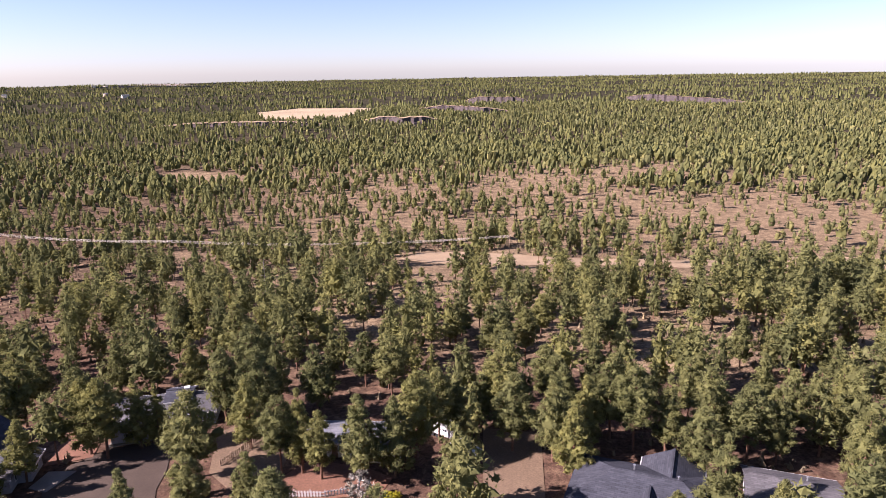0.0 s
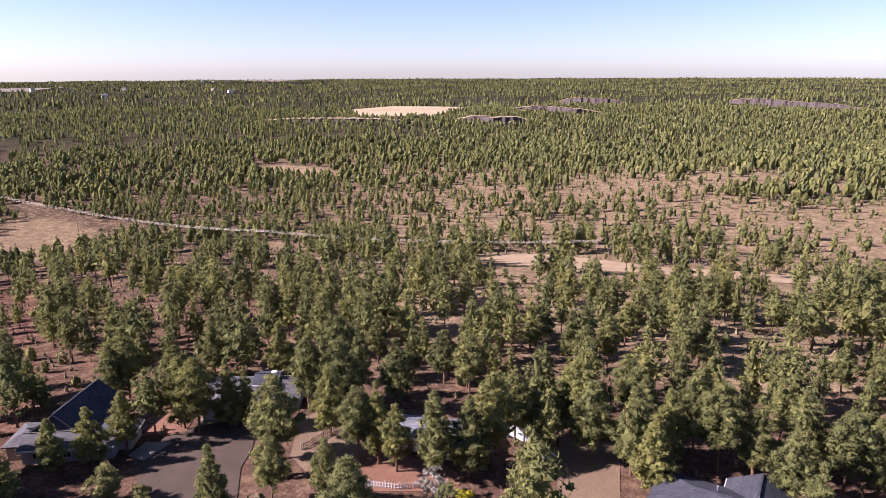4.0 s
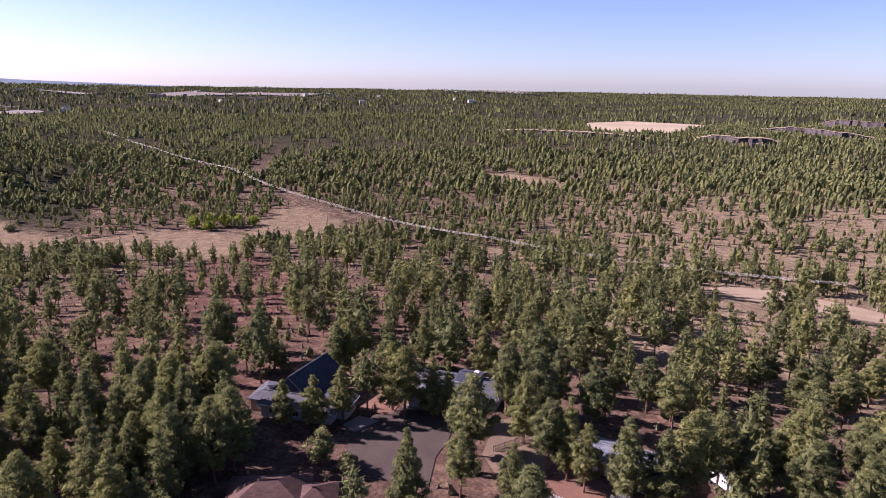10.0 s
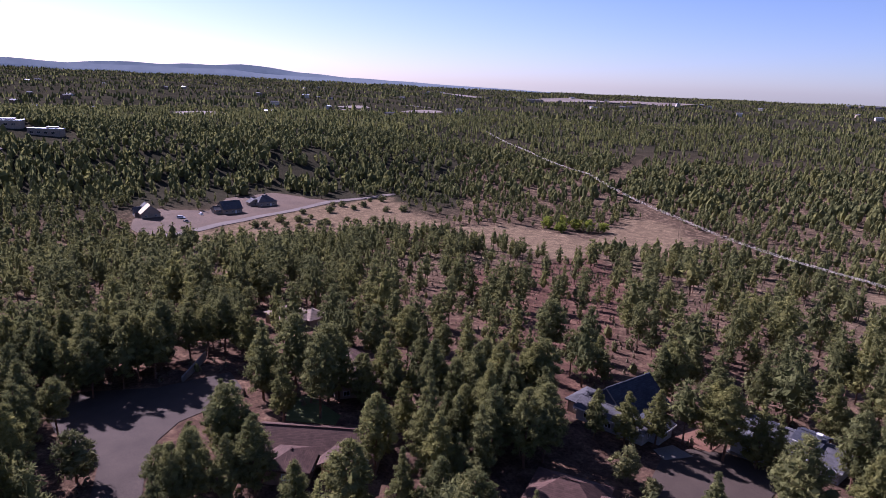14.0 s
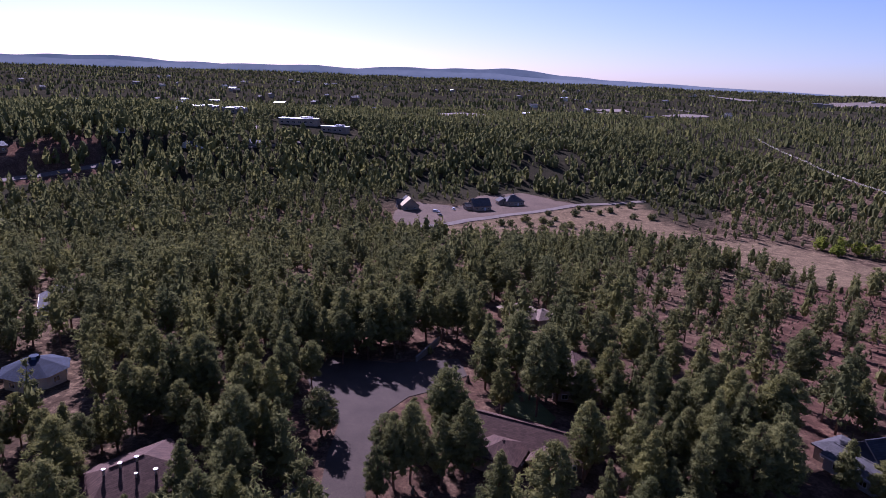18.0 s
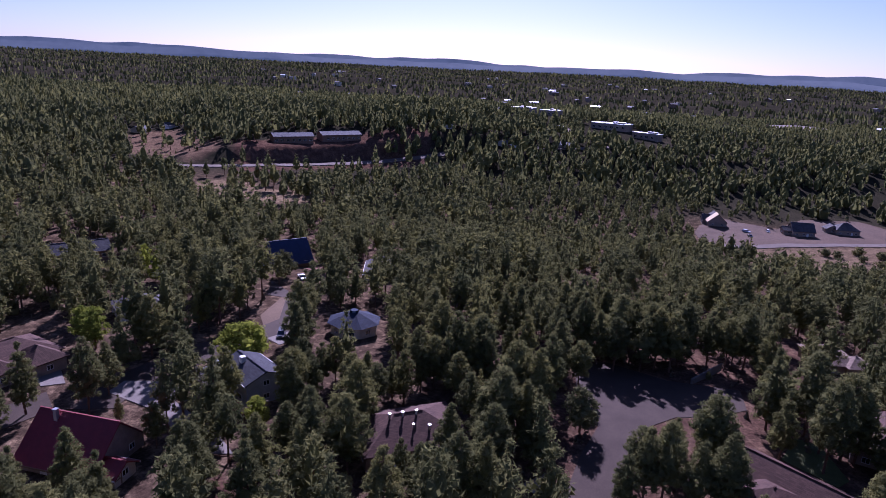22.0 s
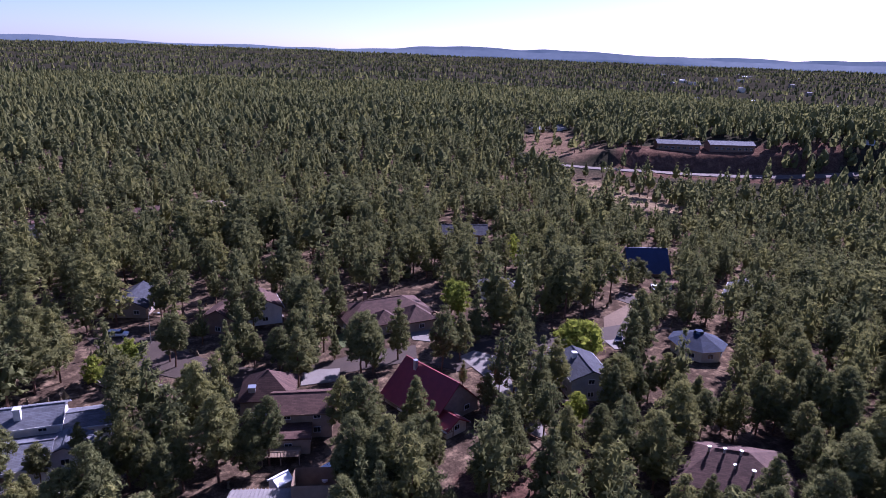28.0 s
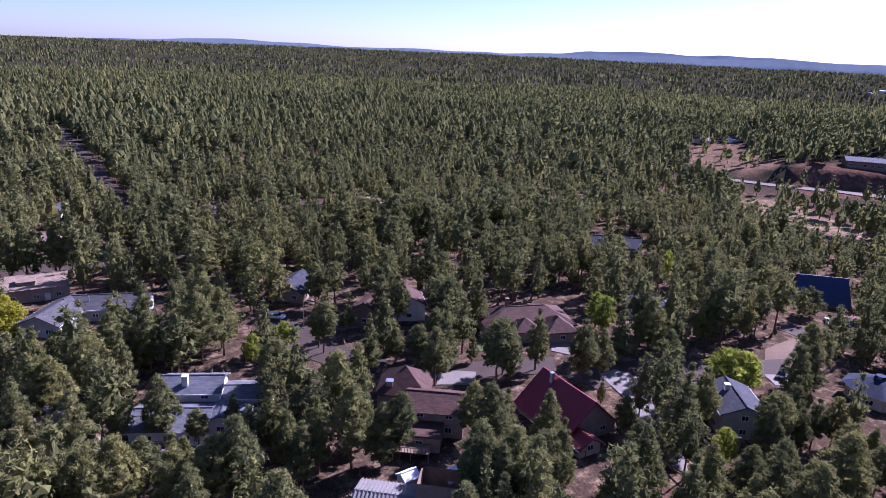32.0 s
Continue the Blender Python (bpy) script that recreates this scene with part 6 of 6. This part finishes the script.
for x, y, h in ((22, -90, 6), (17, -88, 5.5), (12, -85.5, 5.5), (8, -84.5, 5), (-76, -79, 8), (-64, -66, 6)):
    single("gray_shrub_tree", BARE, BARK, x, y, h, 0.5, 2.6, 6, 7, 30, 0.18, "gray-brown leafless broadleaf tree")
for k in range(7):
    x, y = -5.5 - 1.1 * k, -118 + 0.45 * k
    single("cone_shrub", NEEDLES, BARK, x, y, 1.7, 0.05, 0.62, 4, 4, 14, 0.09, "small clipped conical evergreen shrub", 0.15)
for x, y, h in ((-351, 248, 8), (-345, 256, 9), (-338, 262, 8), (-333, 269, 8), (-337, 249, 6), (-328, 276, 7)):
    single("cottonwood_tree", BRIGHT, BARK, x, y, h, 0.8, 4.4, 5, 6, 18, 0.4, "fresh green cottonwood beside the dry meadow")
for x, y, h in ((-134, -152, 10), (-131, -145, 7), (-74, -104, 7), (-11, -128, 6), (-9, -131, 4), (12, -236, 9), (17, -238, 9)):
    single("bright_tree", BRIGHT, BARK, x, y, h, 0.9, 2.6, 6, 7, 40, 0.2, "bright green broadleaf tree in new leaf")
bushes = [(-404, 68), (-404, 74), (-416, 86), (-401, 86), (-413, 97), (-420, 107), (-404, 100), (-393, 106), (-438, 106), (-400, 112), (-461, 134), (-458, 140), (-438, 125), (-443, 144), (-451, 154), (-470, 166), (-430, 164), (-468, 175), (-398, 131), (-399, 144), (-407, 128), (-343, 43), (-427, 176), (-393, 93)]
src = None
for k, (x, y) in enumerate(bushes):
    if src is None:
        src = single("meadow_bush", JUNIPER, BARK, x, y, 4.2, 0.1, 3.6, 4, 6, 12, 0.4, "dark round bush in the dry meadow")
        tagged(src, group="meadow bushes")
    else:
        s = 0.7 + 0.5 * ((k * 7) % 5) / 5
        copy_thing(src, pose(x, y, gz(x, y), 0, 0, k * 77)).scale = (s, s, s)


# ---- canyon cliffs ----
def cliff(points, height, label):
    """Broken dark rimrock along a line, its shade in the rock colour, with a pale ledge on top."""
    root = tagged(new("canyon_cliff"), label, "cliff")
    line = []
    for (x0, y0), (x1, y1) in zip(points, points[1:]):
        n = max(2, int(math.hypot(x1 - x0, y1 - y0) / 6))
        line += [(x0 + (x1 - x0) * q / n, y0 + (y1 - y0) * q / n) for q in range(n)]
    bm, last = bmesh.new(), None
    ledge, lip = bmesh.new(), None
    for k, (x, y) in enumerate(line):
        r = math.hypot(x, y)
        ux, uy = x / r, y / r
        j, hh = rnd.uniform(-3, 3), height * rnd.uniform(0.88, 1.05) * min(1, 0.35 + 3 * k / len(line), 0.35 + 3 * (len(line) - k) / len(line))
        z = gz(x, y)
        col = [bm.verts.new((x + ux * (j + d), y + uy * (j + d), z + q)) for d, q in ((-7, -4), (-2, hh * 0.35), (0, hh * 0.4), (1.5, hh), (45, hh * 0.9))]
        top = [ledge.verts.new((x + ux * (j + d), y + uy * (j + d), z + q)) for d, q in ((0.8, hh + 0.4), (30, hh * 0.95 + 0.6), (31, 0))]
        if last is not None:
            for m in range(4):
                bm.faces.new((last[m], col[m], col[m + 1], last[m + 1]))
            for m in range(2):
                ledge.faces.new((lip[m], top[m], top[m + 1], lip[m + 1]))
        last, lip = col, top
    part("rock_face", bm, SHADED_ROCK, root, "broken rock face with shade in its dark colour")
    part("ledge", ledge, SAND, root, "pale bare rock ledge")


cliff([(-190, 1290), (-117, 1268), (-66, 1212), (-10, 1225)], 13, "dark canyon rim above the pines")
cliff([(-250, 1075), (-180, 1045), (-120, 1060)], 12, "dark canyon wall with pale ledge")
cliff([(-125, 1640), (-50, 1590), (35, 1556)], 17, "dark canyon rim in the distance")
cliff([(260, 1655), (360, 1560), (480, 1462)], 15, "long low rimrock in the distance")
cliff([(-560, 980), (-470, 1010), (-380, 1030), (-300, 1040)], 5, "pale low rock ledge among pines")


# ---- far buildings ----
def far_house(x, y, turn, w, d, h, walls, roof, kind, label, name="far_house", category="house", rise=2.2):
    root = tagged(new(name), label, category)
    root.matrix_world = pose(x, y, gz(x, y), 0, 0, turn)
    block(root, 0, 0, w, d, h, rise, kind, walls, roof, windows=False, over=0.8)
    return root


for x, y, turn, w in ((-474, -339, -38, 35), (-516, -317, -33, 38)):
    root = far_house(x, y, turn, w, 13, 5.5, BROWN_WALL, PALE_ROOF, "gable", "long dark lodge with pale metal roof", "long_lodge", "building", 2.6)
    for k in range(int(w / 5)):
        window(root, -w / 2 + 2.5 + 5 * k, -6.5, 2.2, 2.6, 1.8, -90)
        window(root, -w / 2 + 2.5 + 5 * k, 6.5, 2.2, 2.6, 1.8, 90)
for x, y, turn, w, d in ((-960, -275, 82, 44, 16), (-892, -213, 62, 30, 14), (-812, -118, 85, 46, 18), (-767, -71, 66, 32, 10)):
    root = far_house(x, y, turn, w, d, 7, TAN, WHITE_ROOF, "flat", "large flat-roofed hall with bright white roof", "campus_hall", "building", 0)
    for k in range(int(w / 7)):
        window(root, -w / 2 + 4 + 7 * k, -d / 2, 3, 3.4, 2.2, -90)
    block(root, w * 0.2, 0, w * 0.3, d * 0.5, 8.6, 0, "flat", TAN, WHITE_ROOF, windows=False)
rnd2 = random.Random(11)
roofs = (PALE_ROOF, GRAY_ROOF, WHITE_ROOF, TAN_ROOF)
FAR_ROW = [(-450, -488), (-481, -485), (-485, -432), (-495, -424), (-503, -416), (-517, -413), (-538, -409), (-549, -406), (-575, -390), (-702, -356), (-628, -379), (-920, -442), (-877, -278)]
FAR_ROW += [(-631, -257), (-626, -185), (-680, -160), (-657, -138), (-640, -196), (-758, -166), (-741, -153), (-780, -260), (-820, -330), (-760, -420), (-700, -480), (-860, -520), (-980, -400), (-1050, -480), (-940, -600)]
for k, (x, y) in enumerate(FAR_ROW):
    far_house(x, y, rnd2.uniform(-30, 60), rnd2.uniform(11, 17), rnd2.uniform(8, 11), 3.4, (CREAM, WHITE, BROWN_WALL, TAN)[k % 4], roofs[k % 4], "gable", "distant house with pale roof among pines")
for k in range(70):
    a, d = radians(rnd2.uniform(62, 128)), rnd2.uniform(1250, 3300)
    far_house(-math.sin(a) * d, math.cos(a) * d, rnd2.uniform(0, 180), rnd2.uniform(12, 26), rnd2.uniform(9, 14), rnd2.uniform(6, 9.5), (CREAM, BROWN_WALL, TAN)[k % 3], roofs[k % 2] if k % 5 else WHITE_ROOF, "gable", "tiny distant building of a spread-out town")
for k in range(26):
    a, d = radians(rnd2.uniform(30, 66)), rnd2.uniform(2300, 3900)
    far_house(-math.sin(a) * d, math.cos(a) * d, rnd2.uniform(0, 180), rnd2.uniform(16, 30), rnd2.uniform(10, 16), rnd2.uniform(8, 12), (CREAM, TAN)[k % 2], roofs[k % 2], "gable", "tiny distant building of a far town")
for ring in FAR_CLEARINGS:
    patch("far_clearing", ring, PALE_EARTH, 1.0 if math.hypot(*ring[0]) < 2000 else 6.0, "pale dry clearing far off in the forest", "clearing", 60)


# ---- yards ----
def stack_of_logs(x, y, turn, n, label):
    """Cut logs piled in rows, each a part of the pile."""
    root = tagged(new("wood_pile"), label, "wood pile")
    root.matrix_world = pose(x, y, gz(x, y), 0, 0, turn)
    for row in range(3):
        for q in range(n - row):
            bm = bmesh.new()
            limb(bm, (-0.9, 0, 0), (0.9, 0, 0), 0.19, 0.17, 7)
            part("log", bm, BARK, root).location = (0, (q + row * 0.5) * 0.37, 0.19 + row * 0.32)


stack_of_logs(-44, -70, 20, 7, "pile of brown cut logs in a back yard")
stack_of_logs(-14, 91, 60, 6, "pile of brown cut logs beside the trailer")
for x, y, turn, n, tilt in ((-62, -72, 100, 15, 1.2), (-67, -76, 128, 13, 1.6), (-70, -58, 60, 9, 0.8), (-152, 20, 30, 9, 0.5), (-106, 70, 75, 11, 0.7), (-128, 88, 20, 10, 0.6)):
    root = tagged(new("fallen_trunk"), "long dark fallen pine trunk on bare ground", "log")
    root.matrix_world = pose(x, y, gz(x, y) + 0.16, 0, 0, turn)
    bm = bmesh.new()
    limb(bm, (0, 0, 0), (n * 0.5, 0.1, tilt * 0.4), 0.19, 0.15, 7)
    limb(bm, (n * 0.5, 0.1, tilt * 0.4), (n, 0, tilt), 0.15, 0.07, 7)
    part("trunk", bm, BARK, root)
    for q in range(5):
        bm = bmesh.new()
        a = n * (0.4 + 0.11 * q)
        limb(bm, (a, 0, tilt * a / n), (a + 0.5, 0.9 * (-1) ** q, tilt * a / n + 0.4), 0.05, 0.02, 4)
        part("branch_stub", bm, BARK, root)


def deck(x, y, turn, w, d, h, label):
    """A raised timber deck: boards, posts and a railing."""
    root = tagged(new("deck"), label, "deck")
    root.matrix_world = pose(x, y, gz(x, y), 0, 0, turn)
    board = None
    for q in range(int(d / 0.3)):
        if board is None:
            bm = bmesh.new()
            box(bm, -w / 2, w / 2, 0, 0.27, h - 0.06, h)
            board = part("board", bm, WOOD, root).data
        else:
            ob = new("board", board)
            ob.parent = root
            ob.location = (0, q * 0.3, 0)
    for px in (-w / 2 + 0.1, 0, w / 2 - 0.1):
        for py in (0.1, d - 0.15):
            bm = bmesh.new()
            box(bm, px - 0.08, px + 0.08, py - 0.08, py + 0.08, -1.0, h - 0.065)
            part("post", bm, WOOD, root)
    for k in range(int(w / 0.5) + 1):
        bm = bmesh.new()
        box(bm, -0.04, 0.04, 0.02, 0.1, h + 0.004, h + 0.9)
        part("baluster", bm, WOOD, root).location = (-w / 2 + 0.06 + k * (w - 0.12) / int(w / 0.5), 0, 0)
    bm = bmesh.new()
    box(bm, -w / 2, w / 2, 0.0, 0.12, h + 0.903, h + 0.98)
    part("handrail", bm, WOOD, root)


deck(-24, -79, 153, 6, 3, 1.6, "raised weathered timber deck behind the brown house")
deck(-49, -71, 187, 7, 2.6, 1.2, "timber deck beside the red-roofed chalet")
deck(-77, -66, 155, 5, 2.4, 1.8, "raised timber deck behind the gray house")
deck(15, -94, 165, 7, 3, 0.8, "low timber deck beside the white house")
